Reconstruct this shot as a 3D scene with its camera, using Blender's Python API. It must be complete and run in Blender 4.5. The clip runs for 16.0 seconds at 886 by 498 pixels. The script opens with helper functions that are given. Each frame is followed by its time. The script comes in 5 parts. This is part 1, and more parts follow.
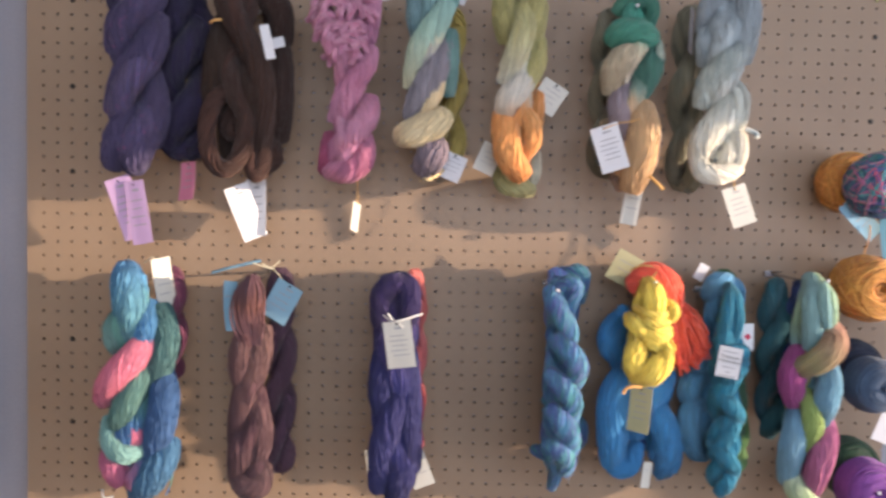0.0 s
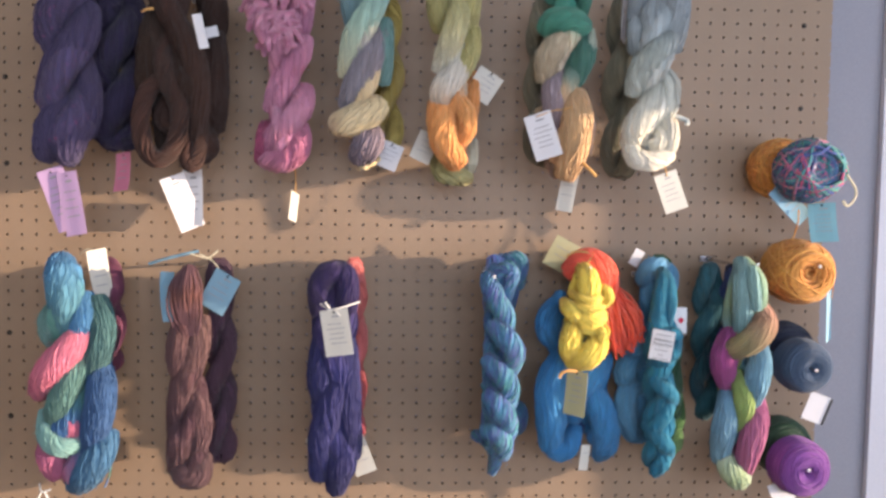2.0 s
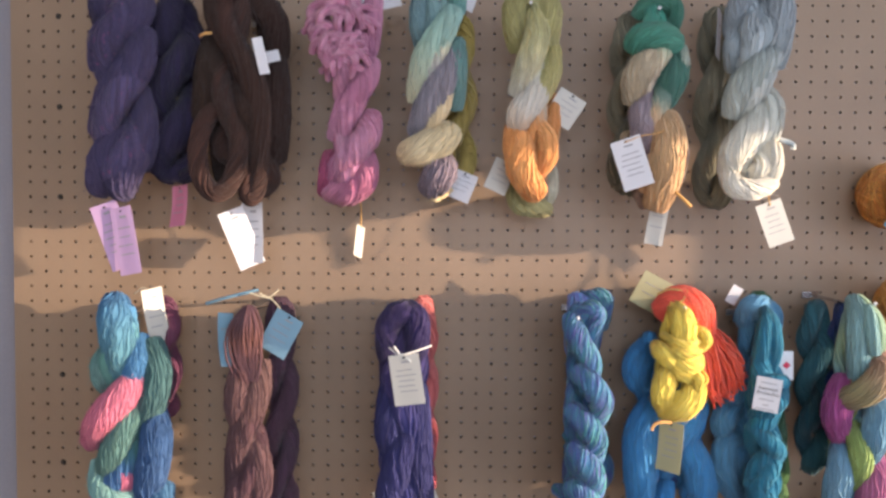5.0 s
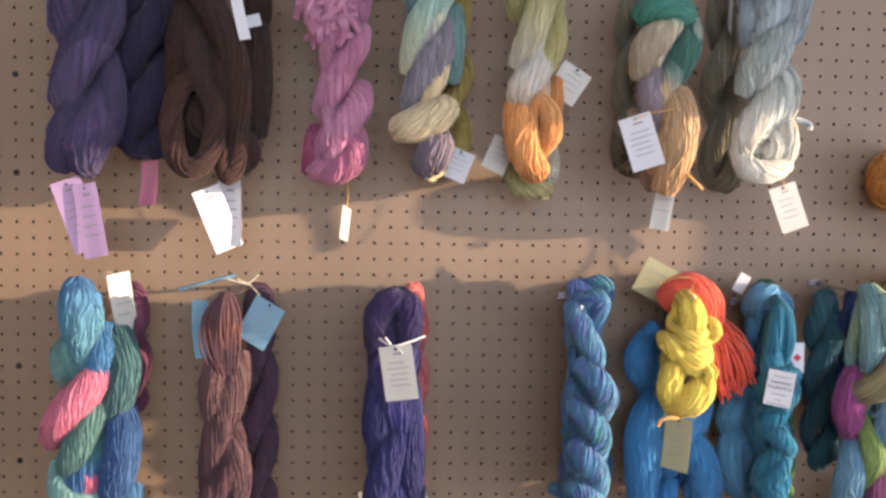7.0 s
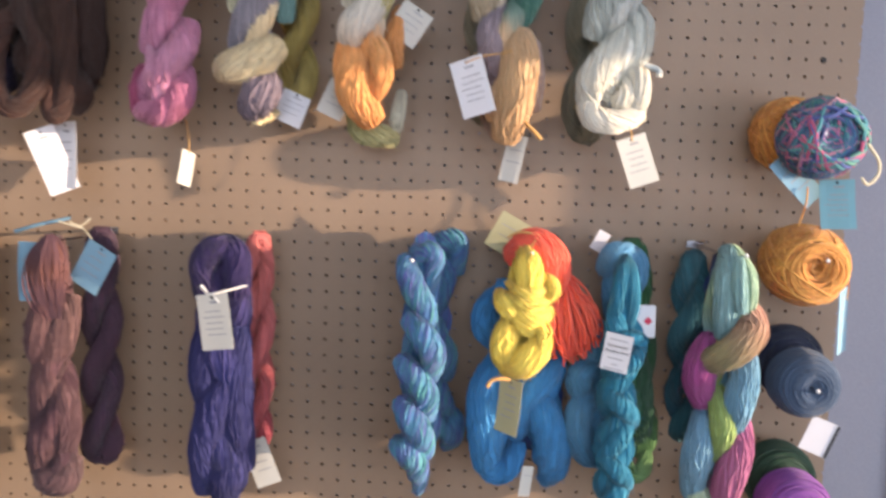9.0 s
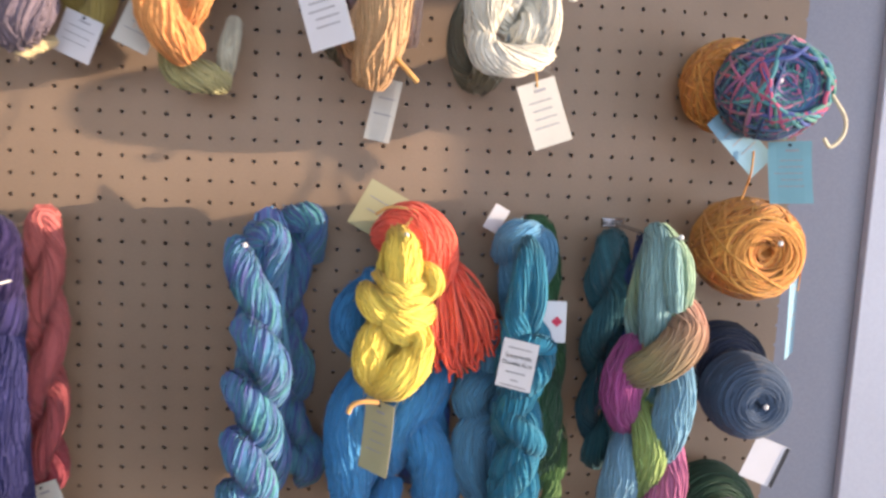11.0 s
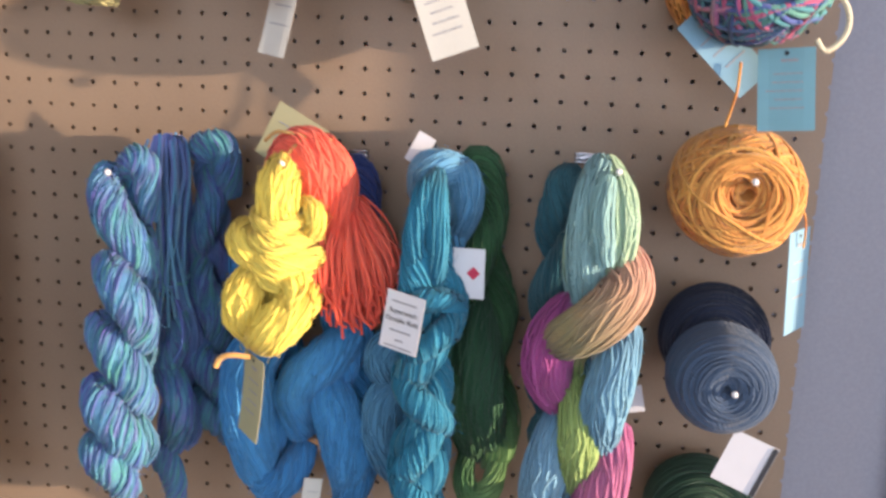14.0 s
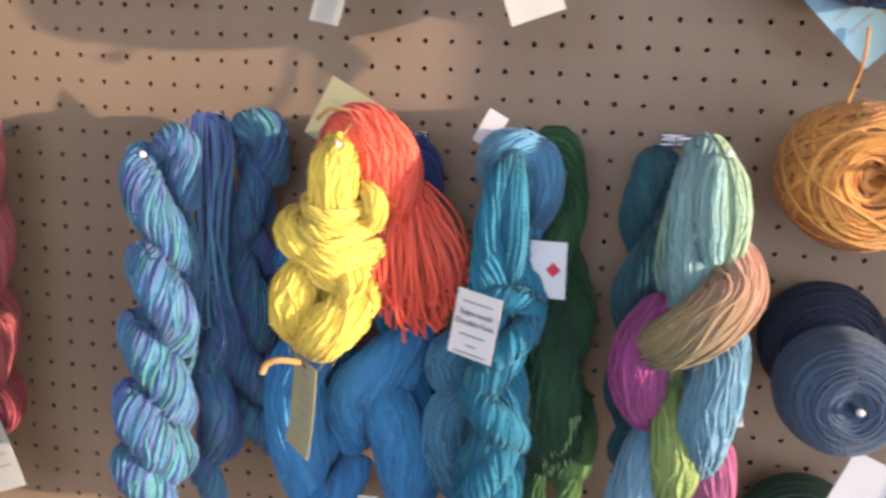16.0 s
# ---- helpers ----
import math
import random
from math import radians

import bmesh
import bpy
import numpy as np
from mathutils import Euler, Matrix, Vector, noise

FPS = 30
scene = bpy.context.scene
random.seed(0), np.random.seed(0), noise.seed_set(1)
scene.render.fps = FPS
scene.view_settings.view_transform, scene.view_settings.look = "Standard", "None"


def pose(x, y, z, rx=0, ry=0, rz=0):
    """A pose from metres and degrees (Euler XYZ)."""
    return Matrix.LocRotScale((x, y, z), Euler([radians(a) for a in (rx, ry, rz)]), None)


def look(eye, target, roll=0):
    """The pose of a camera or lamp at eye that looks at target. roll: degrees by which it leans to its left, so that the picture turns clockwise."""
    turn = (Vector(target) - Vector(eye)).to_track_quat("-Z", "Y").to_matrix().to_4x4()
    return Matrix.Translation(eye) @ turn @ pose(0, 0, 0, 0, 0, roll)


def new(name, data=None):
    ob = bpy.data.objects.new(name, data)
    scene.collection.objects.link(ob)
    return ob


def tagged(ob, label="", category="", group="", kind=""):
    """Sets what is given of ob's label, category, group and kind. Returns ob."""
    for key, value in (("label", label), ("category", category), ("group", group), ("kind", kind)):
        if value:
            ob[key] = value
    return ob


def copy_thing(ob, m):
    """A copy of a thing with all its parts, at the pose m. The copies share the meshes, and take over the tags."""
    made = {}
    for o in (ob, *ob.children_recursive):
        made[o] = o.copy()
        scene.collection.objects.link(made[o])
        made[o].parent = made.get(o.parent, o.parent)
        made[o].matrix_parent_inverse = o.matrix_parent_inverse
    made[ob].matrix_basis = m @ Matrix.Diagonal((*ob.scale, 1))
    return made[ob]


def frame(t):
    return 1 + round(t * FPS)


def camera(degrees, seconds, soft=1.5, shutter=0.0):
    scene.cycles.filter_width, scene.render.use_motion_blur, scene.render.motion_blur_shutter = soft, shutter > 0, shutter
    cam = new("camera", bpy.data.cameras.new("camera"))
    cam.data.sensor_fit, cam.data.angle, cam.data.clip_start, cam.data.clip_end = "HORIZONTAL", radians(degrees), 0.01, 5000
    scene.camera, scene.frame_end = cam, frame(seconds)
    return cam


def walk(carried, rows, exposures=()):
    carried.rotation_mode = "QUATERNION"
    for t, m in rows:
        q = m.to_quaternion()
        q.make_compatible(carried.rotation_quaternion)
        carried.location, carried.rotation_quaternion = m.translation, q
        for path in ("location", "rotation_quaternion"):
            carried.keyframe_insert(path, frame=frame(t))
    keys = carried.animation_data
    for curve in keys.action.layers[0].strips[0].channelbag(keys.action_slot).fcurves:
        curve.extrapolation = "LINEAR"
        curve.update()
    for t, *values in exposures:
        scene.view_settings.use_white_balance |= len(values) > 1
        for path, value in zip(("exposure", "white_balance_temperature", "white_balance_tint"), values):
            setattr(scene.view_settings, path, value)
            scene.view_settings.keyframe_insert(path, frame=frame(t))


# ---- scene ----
cam = camera(54.2, 16.0, soft=2.8, shutter=0.7)
PATH = [
    (0, (0.642, -1.579, 1.564), (0.68, 0.417, 1.452), 1.4),
    (0.5, (0.648, -1.589, 1.576), (0.763, 0.403, 1.441), 1.6),
    (1, (0.655, -1.598, 1.572), (0.77, 0.393, 1.419), 0.9),
    (1.5, (0.664, -1.6, 1.575), (0.782, 0.392, 1.429), 0.6),
    (2, (0.691, -1.592, 1.559), (0.805, 0.4, 1.43), 0.9),
    (2.5, (0.711, -1.596, 1.567), (0.783, 0.402, 1.499), 0.4),
    (3, (0.709, -1.582, 1.566), (0.684, 0.416, 1.474), 0.3),
    (3.5, (0.687, -1.55, 1.565), (0.709, 0.447, 1.458), 0.0),
    (4, (0.684, -1.517, 1.574), (0.678, 0.481, 1.488), 0.4),
    (4.2, (0.68, -1.511, 1.573), (0.65, 0.488, 1.512), 0.8),
    (6.3, (0.622, -1.392, 1.597), (0.709, 0.601, 1.456), 1.0),
    (6.5, (0.616, -1.384, 1.586), (0.734, 0.609, 1.463), 1.8),
    (7, (0.613, -1.381, 1.573), (0.693, 0.614, 1.454), 1.0),
    (7.5, (0.731, -1.355, 1.596), (0.757, 0.639, 1.444), 2.2),
    (8, (0.818, -1.352, 1.598), (0.802, 0.642, 1.438), 2.4),
    (8.5, (0.89, -1.352, 1.601), (0.801, 0.636, 1.403), 2.8),
    (9, (0.933, -1.333, 1.565), (0.871, 0.654, 1.349), 2.2),
    (9.5, (0.948, -1.246, 1.559), (1.01, 0.735, 1.298), 2.8),
    (9.7, (0.984, -1.224, 1.547), (1.011, 0.766, 1.342), 3.6),
    (11.8, (0.979, -0.981, 1.54), (1.211, 0.985, 1.252), 2.5),
    (12, (1.024, -0.979, 1.541), (1.202, 0.994, 1.266), 2.5),
    (12.5, (1.141, -0.959, 1.541), (1.102, 1.017, 1.233), 2.5),
    (13, (1.2, -0.924, 1.529), (1.013, 1.038, 1.186), 2.3),
    (13.5, (1.235, -0.916, 1.522), (0.973, 1.036, 1.175), 2.9),
    (14, (1.262, -0.894, 1.512), (0.977, 1.05, 1.137), 2.4),
    (14.5, (1.282, -0.844, 1.5), (0.978, 1.091, 1.099), 1.5),
    (15, (1.28, -0.816, 1.492), (0.908, 1.116, 1.13), 1.9),
    (15.5, (1.255, -0.808, 1.49), (0.907, 1.122, 1.101), 2.4),
    (16, (1.214, -0.812, 1.495), (0.863, 1.116, 1.097), 2.3),
]
EXPOSURES = [(0, 0.0), (4, -0.02), (9, 0.0), (12.5, -0.10), (16, -0.12)]
walk(cam, [(t, look(eye, target, roll)) for t, eye, target, roll in PATH], EXPOSURES)


def rgb(h):
    """A hex colour as linear values."""
    c = [int(h[i:i + 2], 16) / 255 for i in (0, 2, 4)]
    return tuple(v / 12.92 if v < 0.04045 else ((v + 0.055) / 1.055) ** 2.4 for v in c) + (1.0,)


# ---- world, sun, side window light, added front fill ----
SUN_WAY = Vector((-3.8, 1.0, -0.29)).normalized()
world = bpy.data.worlds.new("sky")
scene.world = world
world.use_nodes = True
sky = world.node_tree.nodes.new("ShaderNodeTexSky")
sky.sky_type, sky.sun_disc = "NISHITA", False
sky.sun_elevation, sky.sun_rotation = math.asin(-SUN_WAY.z), math.atan2(-SUN_WAY.x, -SUN_WAY.y)
world.node_tree.links.new(sky.outputs[0], world.node_tree.nodes["Background"].inputs[0])
world.node_tree.nodes["Background"].inputs[1].default_value = 0.12

sun = new("sun", bpy.data.lights.new("sun", "SUN"))
sun.data.energy, sun.data.angle, sun.data.color = 8.6, radians(0.6), (1.0, 0.77, 0.58)
sun.matrix_world = look((4, -1.5, 2), Vector((4, -1.5, 2)) + SUN_WAY)


def area_light(name, eye, target, wide, high, watts, colour):
    ob = new(name, bpy.data.lights.new(name, "AREA"))
    ob.data.shape, ob.data.size, ob.data.size_y = "RECTANGLE", wide, high
    ob.data.energy, ob.data.color = watts, colour
    ob.matrix_world = look(eye, target)
    return ob


area_light("window_light_side", (2.53, -1.95, 1.40), (1.0, -1.2, 1.42), 2.2, 0.95, 31, (0.78, 0.845, 1.03))
# added fill lamp behind the camera, to lift the fronts of the skeins
area_light("fill_light_front", (1.0, -3.3, 2.05), (1.0, 0, 2.0), 2.0, 0.8, 43, (0.765, 0.845, 1.03))


# ---- materials ----
def material(name, rough=0.6, metal=0.0):
    m = bpy.data.materials.new(name)
    m.use_nodes = True
    p = m.node_tree.nodes["Principled BSDF"]
    p.inputs["Roughness"].default_value, p.inputs["Metallic"].default_value = rough, metal
    return m, m.node_tree.nodes, m.node_tree.links, p


def mottled(name, a, b, scale, rough, bump=0.1, fine=300.0, metal=0.0, spread=(0.35, 0.65)):
    """A surface of two tones with broad stains and fine grain."""
    m, n, l, p = material(name, rough, metal)
    at = n.new("ShaderNodeTexCoord")
    big, small, mix = n.new("ShaderNodeTexNoise"), n.new("ShaderNodeTexNoise"), n.new("ShaderNodeMath")
    big.inputs["Scale"].default_value, small.inputs["Scale"].default_value = scale, fine
    big.inputs["Detail"].default_value = 5
    for t in (big, small):
        l.new(at.outputs["Object"], t.inputs["Vector"])
    mix.operation = "MULTIPLY_ADD"
    mix.inputs[1].default_value = 0.35
    l.new(small.outputs["Fac"], mix.inputs[0])
    scaled = n.new("ShaderNodeMath")
    scaled.operation, scaled.inputs[1].default_value = "MULTIPLY", 0.65
    l.new(big.outputs["Fac"], scaled.inputs[0])
    l.new(scaled.outputs[0], mix.inputs[2])
    ramp = n.new("ShaderNodeValToRGB")
    ramp.color_ramp.elements[0].position, ramp.color_ramp.elements[1].position = spread
    ramp.color_ramp.elements[0].color, ramp.color_ramp.elements[1].color = a, b
    l.new(mix.outputs[0], ramp.inputs[0])
    l.new(ramp.outputs[0], p.inputs["Base Color"])
    if bump:
        bp = n.new("ShaderNodeBump")
        bp.inputs["Strength"].default_value, bp.inputs["Distance"].default_value = bump, 0.001
        l.new(small.outputs["Fac"], bp.inputs["Height"])
        l.new(bp.outputs[0], p.inputs["Normal"])
    return m


def dyed(h, keep=0.82):
    """A dye on wool, a little greyed: the veil of haze put into the colour."""
    c = rgb(h)
    g = 0.3 * c[0] + 0.59 * c[1] + 0.11 * c[2]
    return tuple(g + keep * (v - g) for v in c[:3]) + (1.0,)


def yarn(name, stops, shade=0.25, heather=0.0, flecks=None, scatter=0.03):
    """Dyed wool: colours by the way along the strand (uv x), tone by the strand (uv y), a spun twist in the relief."""
    m, n, l, p = material("yarn_" + name, 0.85)
    p.inputs["Sheen Weight"].default_value, p.inputs["Sheen Roughness"].default_value = 0.16, 0.5
    p.inputs["Specular IOR Level"].default_value = 0.25
    uv = n.new("ShaderNodeUVMap")
    split = n.new("ShaderNodeSeparateXYZ")
    l.new(uv.outputs[0], split.inputs[0])
    at = n.new("ShaderNodeTexCoord")
    wob = n.new("ShaderNodeTexNoise")
    wob.inputs["Scale"].default_value, wob.inputs["Detail"].default_value = 60, 2
    l.new(at.outputs["Object"], wob.inputs["Vector"])
    along = n.new("ShaderNodeMath")
    along.operation, along.inputs[1].default_value = "MULTIPLY_ADD", 0.03
    l.new(wob.outputs["Fac"], along.inputs[0])
    l.new(split.outputs["X"], along.inputs[2])
    ramp = n.new("ShaderNodeValToRGB")
    els = ramp.color_ramp.elements
    if len(stops) == 1:
        stops = [(0.0, stops[0][1]), (1.0, stops[0][1])]
    stops = [(q, dyed(c)) for q, c in stops]
    els[0].position, els[0].color = stops[0][0] + 0.015, stops[0][1]
    els[1].position, els[1].color = stops[-1][0] + 0.015, stops[-1][1]
    for pos, col in stops[1:-1]:
        els.new(min(pos + 0.015, 1.0)).color = col
    # tone from strand to strand, and along each
    white = n.new("ShaderNodeTexWhiteNoise")
    white.noise_dimensions = "1D"
    l.new(split.outputs["Y"], white.inputs["W"])
    shift, wrap = n.new("ShaderNodeMath"), n.new("ShaderNodeMath")
    shift.operation, shift.inputs[1].default_value, wrap.operation = "MULTIPLY_ADD", scatter, "FRACT" if scatter > 0.1 else "ADD"
    wrap.inputs[1].default_value = 0.0 if scatter > 0.1 else -scatter / 2
    l.new(white.outputs["Value"], shift.inputs[0])
    l.new(along.outputs[0], shift.inputs[2])
    l.new(shift.outputs[0], wrap.inputs[0])
    l.new(wrap.outputs[0], ramp.inputs[0])
    fine = n.new("ShaderNodeTexNoise")
    fine.inputs["Scale"].default_value, fine.inputs["Detail"].default_value = 220, 3
    l.new(at.outputs["Object"], fine.inputs["Vector"])
    add = n.new("ShaderNodeMath")
    add.operation, add.inputs[1].default_value = "MULTIPLY_ADD", 1.0 + heather
    l.new(fine.outputs["Fac"], add.inputs[0])
    l.new(white.outputs["Value"], add.inputs[2])
    tone = n.new("ShaderNodeMapRange")
    tone.inputs["From Min"].default_value, tone.inputs["From Max"].default_value = 0.3, 1.7
    tone.inputs["To Min"].default_value, tone.inputs["To Max"].default_value = 1 - shade, 1 + shade
    l.new(add.outputs[0], tone.inputs["Value"])
    mul = n.new("ShaderNodeVectorMath")
    mul.operation = "SCALE"
    l.new(ramp.outputs[0], mul.inputs[0])
    l.new(tone.outputs[0], mul.inputs["Scale"])
    out = mul.outputs[0]
    if flecks:
        spots, step, mix = n.new("ShaderNodeTexNoise"), n.new("ShaderNodeMapRange"), n.new("ShaderNodeMix")
        spots.inputs["Scale"].default_value = 130
        l.new(at.outputs["Object"], spots.inputs["Vector"])
        step.inputs["From Min"].default_value, step.inputs["From Max"].default_value = 0.62, 0.70
        l.new(spots.outputs["Fac"], step.inputs["Value"])
        mix.data_type = "RGBA"
        mix.inputs[7].default_value = rgb(flecks)
        l.new(step.outputs[0], mix.inputs[0])
        l.new(out, mix.inputs[6])
        out = mix.outputs[2]
    l.new(out, p.inputs["Base Color"])
    # spun twist
    wave = n.new("ShaderNodeTexWave")
    wave.inputs["Scale"].default_value, wave.inputs["Distortion"].default_value = 160, 3
    wave.bands_direction = "DIAGONAL"
    l.new(at.outputs["Object"], wave.inputs["Vector"])
    bp = n.new("ShaderNodeBump")
    bp.inputs["Strength"].default_value, bp.inputs["Distance"].default_value = 0.35, 0.0008
    l.new(wave.outputs["Fac"], bp.inputs["Height"])
    l.new(bp.outputs[0], p.inputs["Normal"])
    return m


HARDBOARD = mottled("hardboard", rgb("8b7561"), rgb("9d8771"), 3.0, 0.55, 0.12, 500)
HOLE_EDGE = mottled("raw_fibreboard", rgb("6b5644"), rgb("7d6650"), 30.0, 0.9, 0.2)
WALL_PAINT = mottled("lilac_white_paint", rgb("8e8e98"), rgb("9c9ca6"), 1.2, 0.6, 0.08, 260)
ROOM_PAINT = mottled("cream_paint", rgb("cfc8bf"), rgb("dad3ca"), 1.0, 0.7, 0.05, 200)
FLOOR_WOOD = mottled("floor_wood", rgb("6e5238"), rgb("8a6a4a"), 4.0, 0.5, 0.1, 80)
CEILING_PAINT = mottled("ceiling_white", rgb("d8d6d2"), rgb("e2e0dc"), 1.0, 0.8, 0.05, 150)
TRIM_PAINT = mottled("white_trim_paint", rgb("d2d0d8"), rgb("dedce2"), 2.0, 0.4, 0.05, 200)
CHROME = mottled("chrome_wire", rgb("b8b8bc"), rgb("d0d0d4"), 60.0, 0.22, 0.03, 400, 1.0)
BLACK_STEEL = mottled("black_screw", rgb("1e1a18"), rgb("2c2622"), 200.0, 0.5, 0.1, 900)
PLASTIC_TIP = mottled("white_plastic_tip", rgb("d8d8da"), rgb("e6e6e8"), 100.0, 0.35, 0.02)
INK = mottled("grey_ink", rgb("94949a"), rgb("a4a4aa"), 300.0, 0.8, 0.0)
DARK_INK = mottled("dark_ink", rgb("2a2c32"), rgb("383a40"), 300.0, 0.8, 0.0)
RED_INK = mottled("red_ink", rgb("c0304c"), rgb("d03a58"), 300.0, 0.7, 0.0)


def paper(name, h, k=1.06):
    c = rgb(h)
    return mottled("card_" + name, tuple(v / k for v in c[:3]) + (1,), c, 40.0, 0.75, 0.05, 900)


CREAM_CARD, WHITE_CARD = paper("cream", "cfcdc4"), paper("white", "dedee2")
LILAC_CARD, BLUE_CARD = paper("lilac", "c0a0c8"), paper("blue", "84adc2")
PINK_CARD, OLIVE_CARD, TEAL_CARD = paper("pink", "d07f9a"), paper("olive", "b4b08a"), paper("teal", "80b2be")


# ---- mesh helpers ----
def mesh_object(name, verts, faces, mat, parent=None, label="", smooth=True, uv=None):
    me = bpy.data.meshes.new(name)
    me.from_pydata(verts, [], faces)
    for m in (mat if isinstance(mat, (list, tuple)) else [mat]):
        me.materials.append(m)
    if smooth:
        me.shade_smooth()
    if uv is not None:
        layer = me.uv_layers.new(name="UVMap")
        loops = np.empty(len(me.loops), dtype=np.int32)
        me.loops.foreach_get("vertex_index", loops)
        layer.data.foreach_set("uv", np.asarray(uv, dtype=np.float32)[loops].ravel())
    ob = new(name, me)
    if parent:
        ob.parent = parent
    if label:
        ob["label"] = label
    return ob


def part(name, bm, mat, parent=None, label="", smooth=False):
    me = bpy.data.meshes.new(name)
    bm.to_mesh(me)
    bm.free()
    for m in (mat if isinstance(mat, (list, tuple)) else [mat]):
        me.materials.append(m)
    if smooth:
        me.shade_smooth()
    ob = new(name, me)
    if parent:
        ob.parent = parent
    if label:
        ob["label"] = label
    return ob


def box(bm, lo, hi, bevel=0.0):
    """Adds a box between two corners to bm."""
    made = bmesh.ops.create_cube(bm, size=1.0)["verts"]
    for v in made:
        v.co = Vector([(a + b) / 2 + c * (b - a) for a, b, c in zip(lo, hi, v.co)])
    if bevel:
        edges = {e for v in made for e in v.link_edges}
        bmesh.ops.bevel(bm, geom=list(edges), offset=bevel, segments=2, affect="EDGES", profile=0.5)


def tubes(paths, radius, sides=5, closed=False, v_of=None, u_of=None):
    """Tubes round many paths at once. paths: strands x points x 3. Gives verts, faces and uv."""
    P = np.asarray(paths, dtype=float)
    K, N, _ = P.shape
    if closed:
        T = np.roll(P, -1, 1) - np.roll(P, 1, 1)
    else:
        T = np.gradient(P, axis=1)
    T /= np.linalg.norm(T, axis=2, keepdims=True) + 1e-9
    ref = np.zeros_like(T)
    ref[..., 1] = 1.0
    flip = np.abs(T[..., 1]) > 0.9
    ref[flip] = (1.0, 0.0, 0.0)
    A = np.cross(T, ref)
    A /= np.linalg.norm(A, axis=2, keepdims=True) + 1e-9
    B = np.cross(T, A)
    ang = np.arange(sides) * 2 * np.pi / sides
    rad = np.broadcast_to(np.asarray(radius, dtype=float), (K, N)) if np.ndim(radius) else np.full((K, N), radius)
    V = P[:, :, None, :] + rad[:, :, None, None] * (np.cos(ang)[None, None, :, None] * A[:, :, None, :] + np.sin(ang)[None, None, :, None] * B[:, :, None, :])
    idx = np.arange(K * N * sides).reshape(K, N, sides)
    nxt = np.roll(idx, -1, 1) if closed else idx[:, 1:]
    cur = idx if closed else idx[:, :-1]
    F = np.stack([cur, np.roll(cur, -1, 2), np.roll(nxt, -1, 2), nxt], -1).reshape(-1, 4)
    u = np.broadcast_to(np.linspace(0, 1, N) if u_of is None else u_of, (K, N))
    v = np.broadcast_to((np.arange(K) * 0.37 % 1.0)[:, None] if v_of is None else v_of, (K, N))
    UV = np.stack([np.repeat(u[:, :, None], sides, 2), np.repeat(v[:, :, None], sides, 2)], -1).reshape(-1, 2)
    return V.reshape(-1, 3), F, UV


def joined(parts):
    V, F, U, base = [], [], [], 0
    for v, f, u in parts:
        V.append(v), F.append(f + base), U.append(u)
        base += len(v)
    return np.concatenate(V).tolist(), np.concatenate(F).tolist(), np.concatenate(U)


def smooth_noise(rng, n, waves, closed=True):
    """A gentle random wave of n values."""
    s = np.linspace(0, 2 * np.pi, n, endpoint=not closed)
    out = np.zeros(n)
    for k in range(1, waves + 1):
        out += rng.normal() / k ** 0.6 * np.sin(k * s + rng.uniform(0, 6.28))
    return out / waves ** 0.5


# ---- the path of a bundle of strands ----
def bundle(path, radius, n, strand, rng, turns=1.0, closed=True, loose=0.10, squash=1.0, sides=5, stray=0.3):
    """Strands laid round a path, over a core. radius may vary along the path."""
    P = np.asarray(path, dtype=float)
    N = len(P)
    R = np.broadcast_to(np.asarray(radius, dtype=float), (N,))
    T = (np.roll(P, -1, 0) - np.roll(P, 1, 0)) if closed else np.gradient(P, axis=0)
    T /= np.linalg.norm(T, axis=1, keepdims=True) + 1e-9
    A = np.zeros_like(P)
    a = np.cross(T[0], (0.0, 1.0, 0.0)) if abs(T[0][1]) < 0.9 else np.cross(T[0], (1.0, 0.0, 0.0))
    for i in range(N):
        a = a - T[i] * np.dot(a, T[i])
        a /= np.linalg.norm(a) + 1e-9
        A[i] = a
    B = np.cross(T, A)
    s = np.linspace(0, 1, N, endpoint=not closed)
    lanes = []
    for k in range(n):
        across = rng.random() < stray
        lay = turns + ((round(rng.uniform(-1.4, 1.4)) if closed else rng.uniform(-0.22, 0.22)) if across else 0)
        phi = 2 * np.pi * (k + rng.uniform(-0.45, 0.45)) / n + 2 * np.pi * lay * s + (0.16 + 0.16 * across) * smooth_noise(rng, N, 4, closed)
        under = 0.0 if k % 5 < 3 or across else 0.9 * strand
        r = (R - strand * 0.6 - under) * (1 + loose * 0.5 * smooth_noise(rng, N, 6, closed) - loose * (0.0 if across else abs(rng.normal()) * 0.4))
        lanes.append(P + (r * np.cos(phi))[:, None] * A + squash * (r * np.sin(phi))[:, None] * B)
    rad = strand * rng.uniform(0.85, 1.15, (n, 1)) * np.ones((1, N))
    out = [tubes(lanes, rad, sides, closed, v_of=rng.uniform(0, 1, (n, 1)) * np.ones((1, N)), u_of=s)]
    core = tubes([P], np.maximum(R - strand * 1.9, R * 0.74)[None, :], 12, closed, v_of=0.03, u_of=s)
    out.append(core)
    return out


